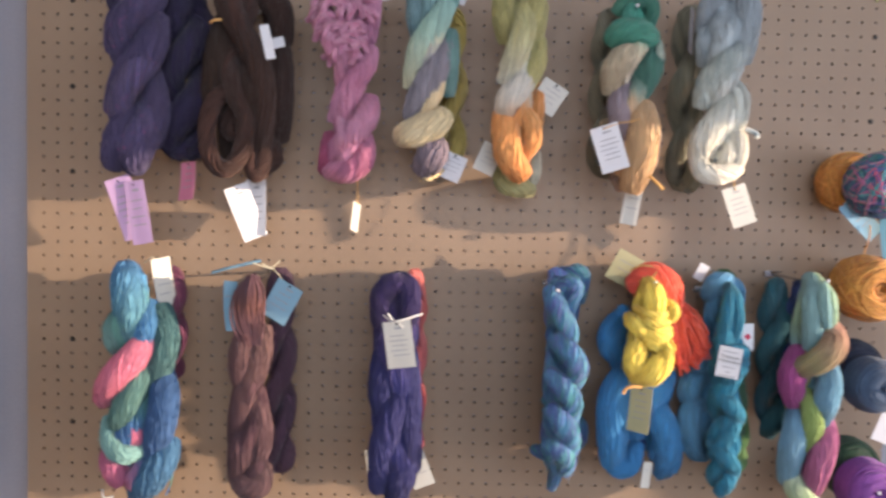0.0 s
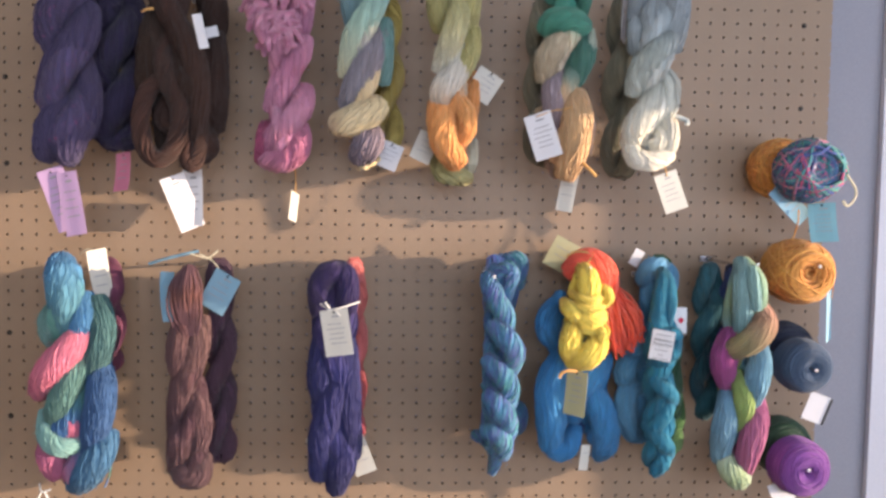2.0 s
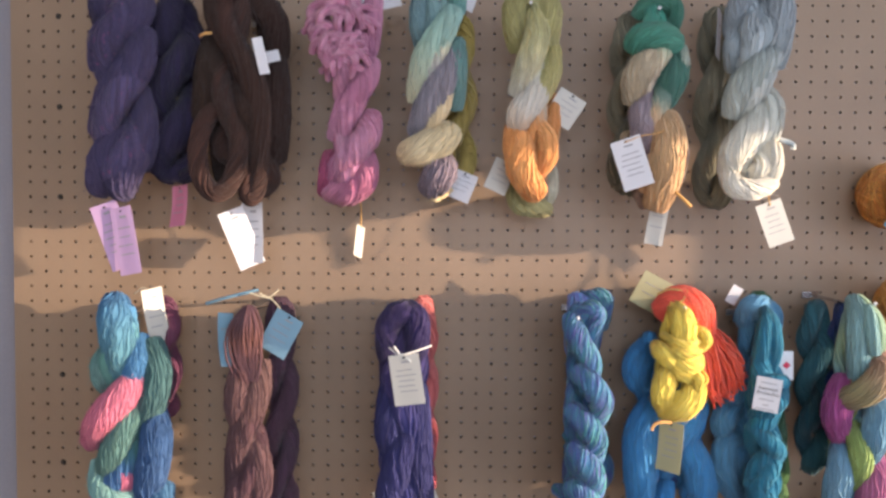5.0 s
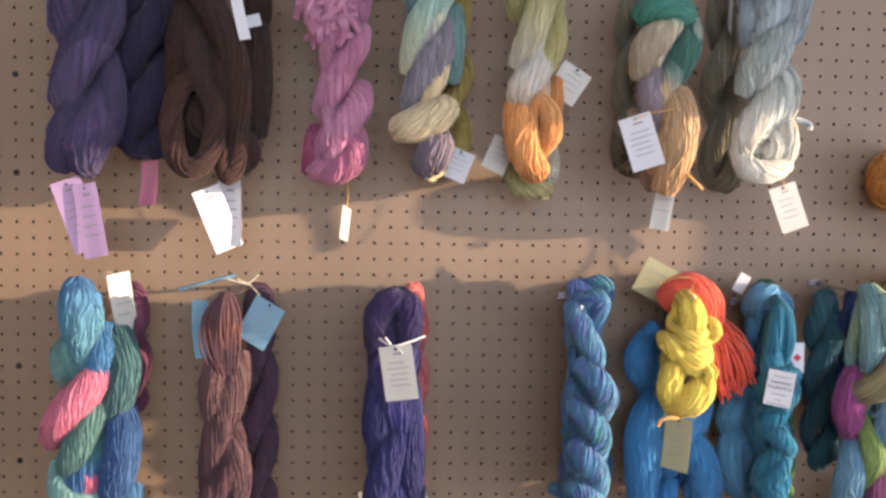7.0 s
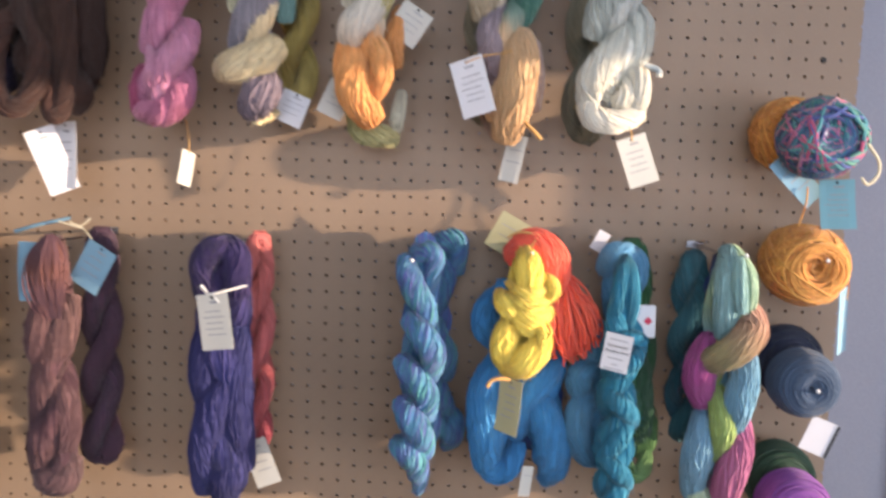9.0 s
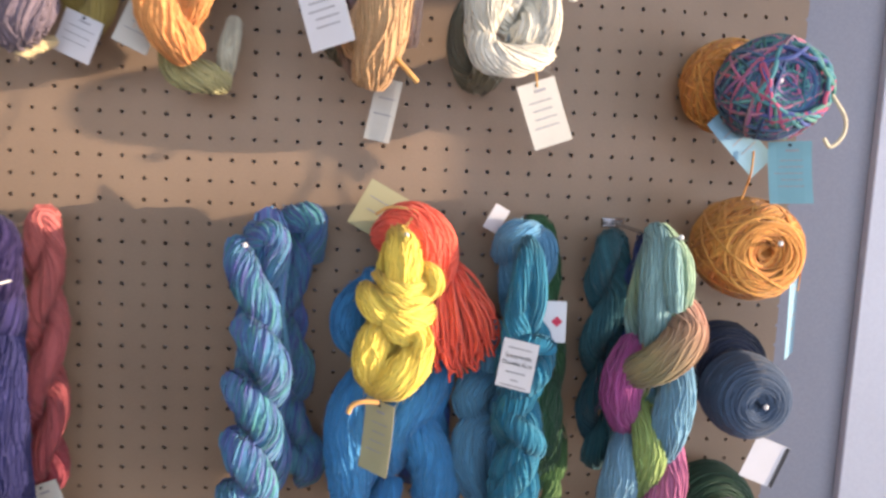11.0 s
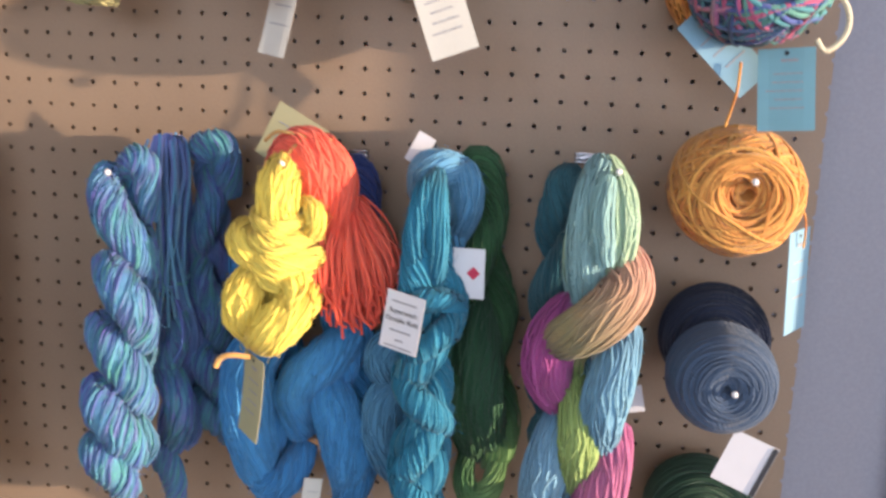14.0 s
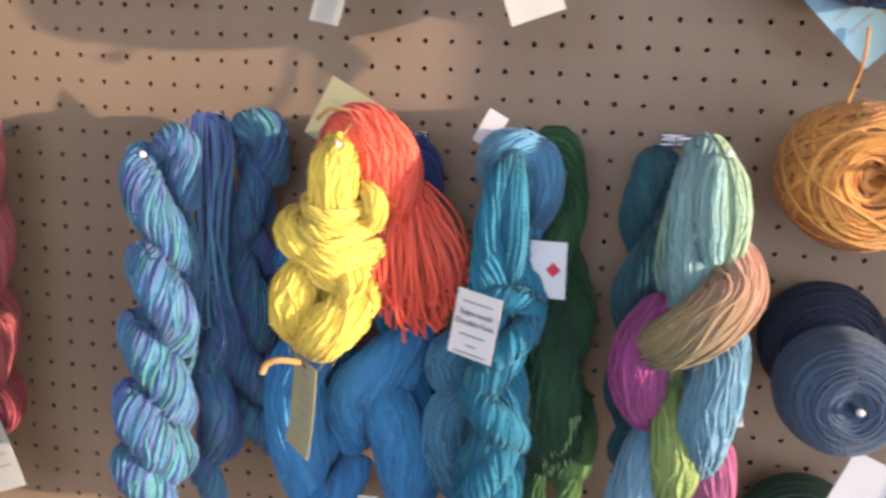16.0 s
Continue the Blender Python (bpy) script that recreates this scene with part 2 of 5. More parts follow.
# ---- hank of yarn: one loop, twisted on itself ----
def hank_path(x, y, top, bottom, wide, turns, hand, phase, lean=0.0, flat=1.0, fat_low=1.0, n=88, taper=0.55, start=0.12, sway=0.0):
    """The closed middle line of a twisted hank and the radius of its two legs."""
    R = wide / 3.95
    amp = wide / 2 - R
    half = n // 2
    length = top - bottom - 2 * R
    pts, rad = [], []
    for leg in (0, 1):
        for i in range(half):
            f = i / (half - 1)
            s = 1 - f if leg == 0 else f
            th = phase + leg * np.pi + hand * 2 * np.pi * turns * max(0.0, s - start) / (1 - start)
            grow = min(1.0, max(0.0, s / 0.3))
            grow = taper + (1 - taper) * grow * grow * (3 - 2 * grow)
            close = min(1.0, (s + 0.02) / 0.07, (1.02 - s) / 0.07)
            a = amp * (0.55 + 0.45 * close) * grow * (1 + (fat_low - 1) * s)
            pts.append((x + lean * s + sway * math.sin(s * 5.0 + phase) + a * math.cos(th), y + flat * a * math.sin(th), top - R - length * s))
            waist = 0.95 + 0.05 * math.cos(4 * np.pi * turns * s + 2 * phase)
            waist *= 1 - 0.10 * math.sin(th) * grow
            rad.append(R * waist * (0.86 + 0.14 * min(1.0, s / 0.12, (1 - s) / 0.08 + 0.2)) * (1 + (fat_low - 1) * s * 0.6))
    P, rad = np.array(pts), np.array(rad)
    # round off the two bends
    for _ in range(3):
        P = 0.5 * P + 0.25 * (np.roll(P, 1, 0) + np.roll(P, -1, 0))
    return P, rad


def loop_stops(leg_a, leg_b):
    """Colour stops round the loop from those of each leg, given from the top (0) to the bottom (1)."""
    stops = [(0.5 * (1 - f), c) for f, c in reversed(leg_a)] + [(0.5 + 0.5 * f, c) for f, c in leg_b]
    return sorted(stops, key=lambda q: q[0])


HANKS = {}


def legs(pieces, mat, parent):
    """The strands of a loop as two bundles, one for each leg."""
    v, f, u = joined(pieces)
    v, f = np.array(v), np.array(f)
    second = u[f[:, 0], 0] >= 0.5
    for side in (False, True):
        use = f[second == side]
        ids, back = np.unique(use, return_inverse=True)
        ob = mesh_object("yarn_coil", v[ids].tolist(), back.reshape(use.shape).tolist(), mat, parent, uv=u[ids])
        tagged(ob, kind="stuff")


def hank(key, label, x, y, top, bottom, wide, mat, turns=1.5, hand=-1, phase=0.0, strand=0.00125, seed=1, loose=0.2, group="hanging yarn", sides=3, ply=1.5, spun=None, fibres=260, **shape):
    rng = np.random.default_rng(seed)
    P, rad = hank_path(x, y, top, bottom, wide, turns, hand, phase, **shape)
    base = new("yarn_skein")
    base.location = (x, y, top)
    tagged(base, label, "yarn skein", group)
    spin = hand * 2 * turns * ply if spun is None else spun
    legs(bundle(P - np.array((x, y, top)), rad, int(1.9 * np.pi * np.mean(rad) / (2 * strand)), strand, rng, turns=spin, loose=loose, sides=sides), mat, base)
    fuzz(base, P - np.array((x, y, top)), rad, fibres, mat, rng)
    HANKS[key] = base
    return base


def lobe(parent, mat, pts, radius, strand=0.0013, seed=1, lean=32, label="", loose=0.11, fibres=70):
    """A fat bundle laid over the front of a skein, thin at both ends."""
    origin = np.array(parent.matrix_basis.translation)
    keys, way = np.linspace(0, 1, len(pts)), np.linspace(0, 1, 30)
    q = np.array(pts, dtype=float)
    P = np.stack([np.interp(way, keys, q[:, k]) for k in range(3)], 1)
    for _ in range(9):
        P[1:-1] = 0.5 * P[1:-1] + 0.25 * (P[:-2] + P[2:])
    step = np.linalg.norm(np.diff(P, axis=0), axis=1).sum()
    ends = P[-1] - P[0]
    # the lay of the strands turns towards the upright
    lay = radians(lean) * min(1.0, 2.0 * abs(ends[0]) / step)
    spin = (-1 if ends[0] * ends[2] > 0 else 1) * step * math.tan(lay) / (2 * np.pi * 0.8 * radius)
    P = np.stack([np.interp(np.linspace(0, 1, 30 + int(9 * abs(spin))), way, P[:, k]) for k in range(3)], 1)
    way = np.linspace(0, 1, len(P))
    R = 0.90 * radius * (0.62 + 0.38 * np.sin(np.pi * way) ** 0.6)
    n = int(2.05 * np.pi * radius / (2 * strand) * max(0.45, math.cos(lay)))
    v, f, u = joined(bundle(P - origin, R, n, strand, np.random.default_rng(seed), spin, closed=False, loose=loose, sides=3, stray=0.14))
    fuzz(parent, P - origin, R, fibres, mat, np.random.default_rng(seed + 900))
    return tagged(mesh_object("lobe", v, f, mat, parent, label, uv=u), kind="stuff")


def fuzz(parent, P, R, count, mat, rng, length=0.011):
    """Fine stray fibres standing off the strands."""
    k = rng.integers(1, len(P) - 1, count)
    T = P[np.minimum(k + 1, len(P) - 1)] - P[k - 1]
    T /= np.linalg.norm(T, axis=1, keepdims=True) + 1e-9
    d = rng.normal(0, 1, (count, 3))
    d -= T * np.sum(d * T, axis=1, keepdims=True)
    d /= np.linalg.norm(d, axis=1, keepdims=True) + 1e-9
    root = P[k] + d * (np.asarray(R)[k] * 0.97)[:, None]
    size = (length * rng.uniform(0.3, 1.0, count))[:, None]
    bend = rng.normal(0, 0.5, (count, 3))
    lanes = np.stack([root, root + size * (0.35 * d + 0.35 * T + 0.1 * bend), root + size * (0.45 * d + 0.75 * T + 0.35 * bend)], 1)
    v, f, u = tubes(lanes, 0.00016, 3, u_of=np.repeat((k / len(P))[:, None], 3, 1), v_of=rng.uniform(0, 1, (count, 1)) * np.ones((1, 3)))
    tagged(mesh_object("fuzz", v.tolist(), f.tolist(), mat, parent, uv=u), kind="stuff")


def wisps(parent, mat, origin, paths, radius, name="loose_strand"):
    """Loose ends and ties, each a part, given as points in the room."""
    for pts in paths:
        p = np.array(pts, dtype=float) - np.array(origin)
        t = np.linspace(0, len(p) - 1, 8 * (len(p) - 1) + 1)
        i = np.clip(t.astype(int), 0, len(p) - 2)
        q = t - i
        prev, nxt = p[np.clip(i - 1, 0, None)], p[np.clip(i + 2, None, len(p) - 1)]
        a, b = p[i], p[i + 1]
        q = q[:, None]
        c = 0.5 * (2 * a + (b - prev) * q + (2 * prev - 5 * a + 4 * b - nxt) * q ** 2 + (3 * a - prev - 3 * b + nxt) * q ** 3)
        v, f, u = tubes([c], radius, 6)
        mesh_object(name, v.tolist(), f.tolist(), mat, parent, uv=u)


# ---- wound ball ----
def ball(label, x, y, z, r, half, mat, loops=70, strand=0.0017, gap=(14, 60), seed=1, layers=1.0, group="balls on hooks", segs=36, square=2.6, coiled=False):
    """A centre-wound ball on a hook: barrel-shaped, its strands crossing round an open middle."""
    rng = np.random.default_rng(seed)
    base = new("yarn_ball")
    base.location = (x, y, z)
    tagged(base, label, "ball of yarn", group)
    lanes, us = [], []
    for k in range(loops):
        tilt = radians(rng.uniform(*gap))
        turn = 2.39996 * k + rng.uniform(-0.2, 0.2)
        nrm = np.array((math.sin(turn) * math.cos(tilt), math.sin(tilt), math.cos(turn) * math.cos(tilt)))
        e1 = np.cross(nrm, (0.0, 1.0, 0.0))
        e1 /= np.linalg.norm(e1)
        e2 = np.cross(nrm, e1)
        a = np.linspace(0, 2 * np.pi, segs, endpoint=False)
        d = np.cos(a)[:, None] * e1 + np.sin(a)[:, None] * e2
        if coiled or k % 4 == 3:
            polar = radians(rng.uniform(9, 118) if coiled else rng.uniform(8, 40)) + 0.10 * np.sin(a + rng.uniform(0, 6.28)) * rng.uniform(0.2, 1) + 0.03 * smooth_noise(rng, segs, 4)
            d = np.stack([np.sin(polar) * np.cos(a), -np.cos(polar), np.sin(polar) * np.sin(a)], 1)
        d += 0.02 * np.stack([smooth_noise(rng, segs, 3) for _ in range(3)], 1)
        rr = np.hypot(d[:, 0], d[:, 2])
        size = 1 / (np.abs(rr / r) ** square + np.abs(d[:, 1] / half) ** square) ** (1 / square)
        deep = 1 - 0.05 * layers * (1 - k / loops) + 0.012 * rng.normal()
        # the middle is drawn in
        dip = 1 - 0.30 * np.exp(-(rr / (np.abs(d[:, 1]) + 1e-6) / 0.30) ** 2)
        lanes.append(d * (size * deep * dip)[:, None])
    n = len(lanes)
    out = [tubes(lanes, strand, 4, True, v_of=rng.uniform(0, 1, (n, 1)) * np.ones((1, segs)), u_of=(np.arange(n) / n)[:, None] * np.ones((1, segs)))]
    # the packed body beneath
    la, lo = np.meshgrid(np.linspace(0.02, np.pi - 0.02, 18), np.linspace(0, 2 * np.pi, 28, endpoint=False), indexing="ij")
    d = np.stack([np.sin(la) * np.cos(lo), np.cos(la), np.sin(la) * np.sin(lo)], -1)
    rr = np.hypot(d[..., 0], d[..., 2])
    size = 1 / (np.abs(rr / r) ** square + np.abs(d[..., 1] / half) ** square) ** (1 / square)
    dip = 1 - 0.50 * np.exp(-(rr / (np.abs(d[..., 1]) + 1e-6) / 0.36) ** 2)
    V = (d * (size * 0.945 * dip)[..., None]).reshape(-1, 3)
    idx = np.arange(18 * 28).reshape(18, 28)
    F = np.stack([idx[:-1], np.roll(idx[:-1], -1, 1), np.roll(idx[1:], -1, 1), idx[1:]], -1).reshape(-1, 4)
    out.append((V, F, np.stack([np.full(len(V), 0.45), np.full(len(V), 0.05)], 1)))
    v, f, u = joined(out)
    tagged(mesh_object("winding", v, f, mat, base, uv=u), kind="stuff")
    return base


# ---- paper tag ----
def tag(parent, at, wide, high, roll=0, yaw=0, pitch=0, mat=None, bend=0.0, lines=4, hole=True, ink=None, string=None, name="price_tag", label="", head=True, seed=0):
    """A card hung by its top edge at the place given; it bends, carries printed bars and a punched eyelet."""
    rng = random.Random(seed + int(at[0] * 1000))
    origin = parent.matrix_basis.translation
    m = Matrix.Translation(Vector(at) - origin) @ Euler((radians(pitch), radians(roll), radians(yaw))).to_matrix().to_4x4()

    def curve(u, w, lift=0.0):
        c = bend * (w * w) + 0.25 * bend * math.sin(u * 3.0)
        return Vector((u * wide, -c * high - lift, -w * high))
    bm = bmesh.new()
    nu, nw = 5, 8
    grid = {}
    for side, lift in ((0, 0.00025), (1, -0.00025)):
        for i in range(nu + 1):
            for j in range(nw + 1):
                grid[side, i, j] = bm.verts.new(curve(i / nu - 0.5, j / nw, lift))
    for i in range(nu):
        for j in range(nw):
            bm.faces.new([grid[0, i, j], grid[0, i, j + 1], grid[0, i + 1, j + 1], grid[0, i + 1, j]])
            bm.faces.new([grid[1, i, j], grid[1, i + 1, j], grid[1, i + 1, j + 1], grid[1, i, j + 1]])
    rim = [(i, 0) for i in range(nu)] + [(nu, j) for j in range(nw)] + [(i, nw) for i in range(nu, 0, -1)] + [(0, j) for j in range(nw, 0, -1)]
    for a, b in zip(rim, rim[1:] + rim[:1]):
        bm.faces.new([grid[(0, *a)], grid[(0, *b)], grid[(1, *b)], grid[(1, *a)]])
    card = part(name, bm, mat or CREAM_CARD, parent, label, smooth=False)
    card.matrix_basis = m
    # print
    rows = []
    if head:
        rows.append((0.05, 0.30, 0.13, 0.035))
    for q in range(lines):
        w = 0.30 + q * 0.52 / max(lines, 1)
        rows.append((rng.uniform(-0.05, 0.05), rng.uniform(0.45, 0.7), w, 0.018))
    if rows:
        bm = bmesh.new()
        for mid, share, w, thick in rows:
            vs = []
            steps = 3
            for s in range(steps + 1):
                u = mid - share / 2 + share * s / steps
                vs.append((bm.verts.new(curve(u, w, 0.0006)), bm.verts.new(curve(u, w + thick, 0.0006))))
            for p, q in zip(vs, vs[1:]):
                bm.faces.new([p[0], p[1], q[1], q[0]])
        bars = part("print", bm, ink or INK, card, "faint grey printed lines")
        tagged(bars, kind="stuff")
    if hole:
        bm = bmesh.new()
        ring = [bm.verts.new(curve(0.045 * math.cos(a), 0.06 + 0.045 * wide / high * math.sin(a), 0.0007)) for a in np.linspace(0, 2 * np.pi, 10, endpoint=False)]
        bm.faces.new(ring)
        part("eyelet", bm, DARK_INK, card)
    if string:
        mat_s, *pts = string
        wisps(parent, mat_s, origin, [pts], 0.0009, "string")
    return card


# ---- the room ----
PITCH = 0.0254
X0, Z0 = 0.0, 1.6                       # the hole that the grid is counted from
LEFT, RIGHT, TOP, LOW = -3.2 * PITCH, 59.1 * PITCH, Z0 + 13.95 * PITCH, Z0 - 34.5 * PITCH


def wall(name, lo, hi, mat, label):
    bm = bmesh.new()
    box(bm, lo, hi)
    return tagged(part(name, bm, mat), label, name.split("_")[0], kind="structure")


def wall_with_opening(name, lo, hi, axis, a, b, mat, label):
    """A wall along axis (0: x, 1: y), with one opening from a to b, each (along, height)."""
    bm = bmesh.new()
    def piece(u0, u1, z0, z1):
        l, h = list(lo), list(hi)
        l[axis], h[axis], l[2], h[2] = u0, u1, z0, z1
        box(bm, l, h)
    piece(lo[axis], a[0], lo[2], hi[2])
    piece(b[0], hi[axis], lo[2], hi[2])
    piece(a[0], b[0], lo[2], a[1])
    piece(a[0], b[0], b[1], hi[2])
    return tagged(part(name, bm, mat), label, "wall", kind="structure")


wall("wall_north", (-2.3, 0.03, 0), (2.6, 0.15, 2.7), WALL_PAINT, "pale lilac-white painted wall behind the pegboard")
# unseen wall; its opening is added for the front fill lamp
wall_with_opening("wall_south", (-2.3, -3.35, 0), (2.6, -3.25, 2.7), 0, (-0.8, 1.0), (2.1, 2.45), ROOM_PAINT, "unseen plain cream wall with an opening added to let light in")
# unseen wall; top and jamb of its opening are set to bound the sun
wall_with_opening("wall_east", (2.5, -3.25, 0), (2.6, 0.03, 2.7), 1, (-3.1, 0.85), (-0.375, 1.81), ROOM_PAINT, "unseen plain cream wall with an opening added to let light in")
wall("wall_west", (-2.3, -3.25, 0), (-2.2, 0.03, 2.7), ROOM_PAINT, "plain cream painted wall")
wall("floor", (-2.3, -3.35, -0.1), (2.6, 0.15, 0), FLOOR_WOOD, "brown wooden floor")
wall("ceiling", (-2.3, -3.35, 2.7), (2.6, 0.15, 2.8), CEILING_PAINT, "plain white ceiling")
bm = bmesh.new()
box(bm, (1.617, 0.014, 0.0), (1.72, 0.03, 2.7), 0.002)
tagged(part("trim", bm, TRIM_PAINT), "white painted upright trim board on the wall", "trim", kind="structure")
bm = bmesh.new()
box(bm, (-0.26, 0.014, 0.0), (-0.155, 0.03, 2.7), 0.002)
tagged(part("trim", bm, TRIM_PAINT), "white painted upright trim board on the wall", "trim", kind="structure")


# ---- the pegboard ----
def pegboard():
    base = new("pegboard")
    base.location = (0, 0, LOW)
    tagged(base, "brown perforated hardboard panel with rows of small holes", "pegboard")
    front, back, r, sides = 0.0, 0.006, 0.0025, 8
    V, F = [], []
    def vert(x, y, z):
        V.append((x, y, z - LOW))
        return len(V) - 1
    corner = {}
    def grid(i2, j2, y):
        key = (i2, j2, y)
        if key not in corner:
            corner[key] = vert(X0 + i2 * PITCH / 2, y, Z0 + j2 * PITCH / 2)
        return corner[key]
    walls = []
    rng = random.Random(4)
    for i in range(-2, 59):
        for j in range(-34, 14):
            cx, cz = X0 + i * PITCH, Z0 + j * PITCH
            rr = r * rng.uniform(0.9, 1.08)
            ring = [vert(cx + rr * math.cos(a), front, cz + rr * math.sin(a)) for a in (np.arange(sides) + 0.5) * 2 * np.pi / sides]
            deep = [vert(V[k][0], back, V[k][2] + LOW) for k in ring]
            c = [grid(2 * i + a, 2 * j + b, front) for a, b in ((1, 1), (-1, 1), (-1, -1), (1, -1))]
            for q in range(4):
                k0, k1 = ring[2 * q], ring[2 * q + 1]
                k2 = ring[(2 * q + 2) % sides]
                F.append((c[q], k0, k1)), F.append((c[q], k1, c[(q + 1) % 4])), F.append((c[(q + 1) % 4], k1, k2))
            for q in range(sides):
                walls.append((ring[q], deep[q], deep[(q + 1) % sides], ring[(q + 1) % sides]))
    # margins, the right one nicked by half holes
    def quad(x0, x1, z0, z1):
        k = [vert(x0, front, z0), vert(x1, front, z0), vert(x1, front, z1), vert(x0, front, z1)]
        F.append(tuple(k))
    xl, xr, zt, zb = X0 - 2.5 * PITCH, X0 + 58.5 * PITCH, Z0 + 13.5 * PITCH, Z0 - 34.5 * PITCH
    quad(LEFT, xl, zb, zt)
    quad(LEFT, xr, zt, TOP)
    for j in range(-34, 14):
        cz = Z0 + j * PITCH
        h = PITCH / 2
        k = [vert(xr, front, cz - h), vert(RIGHT, front, cz - h)]
        k += [vert(RIGHT - r * 1.1 * math.cos(a), front, cz + r * math.sin(a)) for a in np.linspace(-np.pi / 2, np.pi / 2, 5)]
        k += [vert(RIGHT, front, cz + h), vert(xr, front, cz + h)]
        F.append(tuple(k))
    quad(xr, RIGHT, zt, TOP)
    # outer edges
    o = [(LEFT, zb), (RIGHT, zb), (RIGHT, TOP), (LEFT, TOP)]
    for (xa, za), (xb, zb2) in ((o[0], o[1]), (o[2], o[3]), (o[3], o[0])):
        walls.append((vert(xa, front, za), vert(xa, back, za), vert(xb, back, zb2), vert(xb, front, zb2)))
    nf = len(F)
    me = bpy.data.meshes.new("panel")
    me.from_pydata(V, [], F + walls)
    me.materials.append(HARDBOARD), me.materials.append(HOLE_EDGE)
    for p in me.polygons[nf:]:
        p.material_index = 1
    panel = new("panel", me)
    panel.parent = base
    # battens behind
    for x in (-0.05, 0.7, 1.44):
        bm = bmesh.new()
        box(bm, (x - 0.012, 0.006, 0.02), (x + 0.012, 0.03, TOP - LOW - 0.05))
        part("batten", bm, HOLE_EDGE, base)
    for i, j in ((0, 6), (0, 0), (0, -12), (0, -18), (57, 11), (57, 5), (58, 13), (0, 12), (30, 13)):
        bm = bmesh.new()
        bmesh.ops.create_cone(bm, cap_ends=True, segments=14, radius1=0.0048, radius2=0.0034, depth=0.0024, matrix=Matrix.Rotation(radians(90), 4, "X"))
        ob = part("screw", bm, BLACK_STEEL, base, "black screw head", smooth=False)
        ob.location = (X0 + i * PITCH, -0.0012, Z0 + j * PITCH - LOW)
    return base


pegboard()


# ---- hooks ----
def hook_master():
    base = new("pegboard_hook")
    tagged(base, "straight chrome wire hook with a white tip", "hook", "hooks in the pegboard")
    rod = [((0, 0.004, 0.0), (0, -0.01, 0.0), (0, -0.10, -0.002), (0, -0.172, 0.001), (0, -0.184, 0.004))]
    wisps(base, CHROME, (0, 0, 0), rod, 0.0024, "rod")
    for dz in (0.0042, 0.0, -0.0042):
        wisps(base, CHROME, (0, 0, 0), [((-0.014, -0.003, dz), (0, -0.0045, dz), (0.014, -0.003, dz))], 0.0016, "clip_wire")
    bm = bmesh.new()
    box(bm, (-0.012, -0.0022, -0.0045), (0.012, -0.0004, 0.0045), 0.0006)
    part("clip_plate", bm, CHROME, base)
    bm = bmesh.new()
    bmesh.ops.create_uvsphere(bm, u_segments=10, v_segments=8, radius=0.0029)
    for v in bm.verts:
        v.co = Vector((0, -0.184, 0.004)) + v.co
    part("tip", bm, PLASTIC_TIP, base, "small white plastic tip", smooth=True)
    return base


HOOKS = [(0.164, 1.414, -8), (0.370, 1.428, -4), (0.594, 1.419, -1), (0.869, 1.419, -4), (1.035, 1.435, -6), (1.149, 1.413, -3), (1.276, 1.444, 7), (1.404, 1.442, 0), (1.406, 1.266, 0),
         (1.390, 1.608, -1), (1.400, 1.094, 0), (0.178, 1.895, -2), (0.342, 1.893, -1), (0.512, 1.890, 0), (0.646, 1.890, 0), (0.780, 1.885, 0), (0.969, 1.878, 0), (1.122, 1.894, 0)]
first = hook_master()
first.matrix_basis = pose(HOOKS[0][0], -0.001, HOOKS[0][1], rz=HOOKS[0][2])
for hx, hz, turn in HOOKS[1:]:
    copy_thing(first, pose(hx, -0.001, hz, rz=turn))


# ---- yarns ----
Y_PURPLE = yarn("heather_purple", [(0, "494064"), (0.3, "534870"), (0.6, "453c5e"), (1, "4c4369")], 0.4, 0.8, "7c5078")
Y_NIGHT = yarn("night_purple", [(0, "2e2644"), (1, "352c4c")], 0.3, 0.2)
Y_BROWN = yarn("dark_brown", [(0, "3c251d"), (0.5, "452a22"), (1, "38221b")], 0.4, 0.5)
Y_BROWN_BACK = yarn("black_brown", [(0, "35211b"), (1, "3c2620")], 0.3)
Y_PINK = yarn("pink", [(0, "c27498"), (0.25, "ce8caa"), (0.45, "ba688e"), (0.7, "d296b0"), (1, "b05a80")], 0.3, scatter=0.4)
Y_SEA = yarn("sea_mist", loop_stops([(0, "6f9a9c"), (0.22, "a9cfc6"), (0.36, "d6d3b0"), (0.5, "8d8aa2"), (0.75, "8a7f9c"), (1, "d8c08e")],
                                    [(0, "78a3a2"), (0.3, "6c8f92"), (0.48, "c6b9a8"), (0.6, "e0c896"), (0.8, "e2cb98"), (0.88, "927a98"), (1, "8d7596")]), 0.2)
Y_OCHRE = yarn("ochre", [(0, "b09a3e"), (1, "a68e34")], 0.2)
Y_CITRUS = yarn("citrus", loop_stops([(0, "b6b65e"), (0.3, "c4c47a"), (0.45, "d6d2c0"), (0.58, "d9d0c4"), (0.66, "ea9a3e"), (0.88, "ef9d38"), (1, "c2b860")],
                                     [(0, "b2b258"), (0.25, "d2cfc0"), (0.42, "bdbd68"), (0.55, "d4cdb6"), (0.68, "f0a040"), (0.82, "ea963a"), (0.9, "dcd6b8"), (1, "bcb75c")]), 0.2)
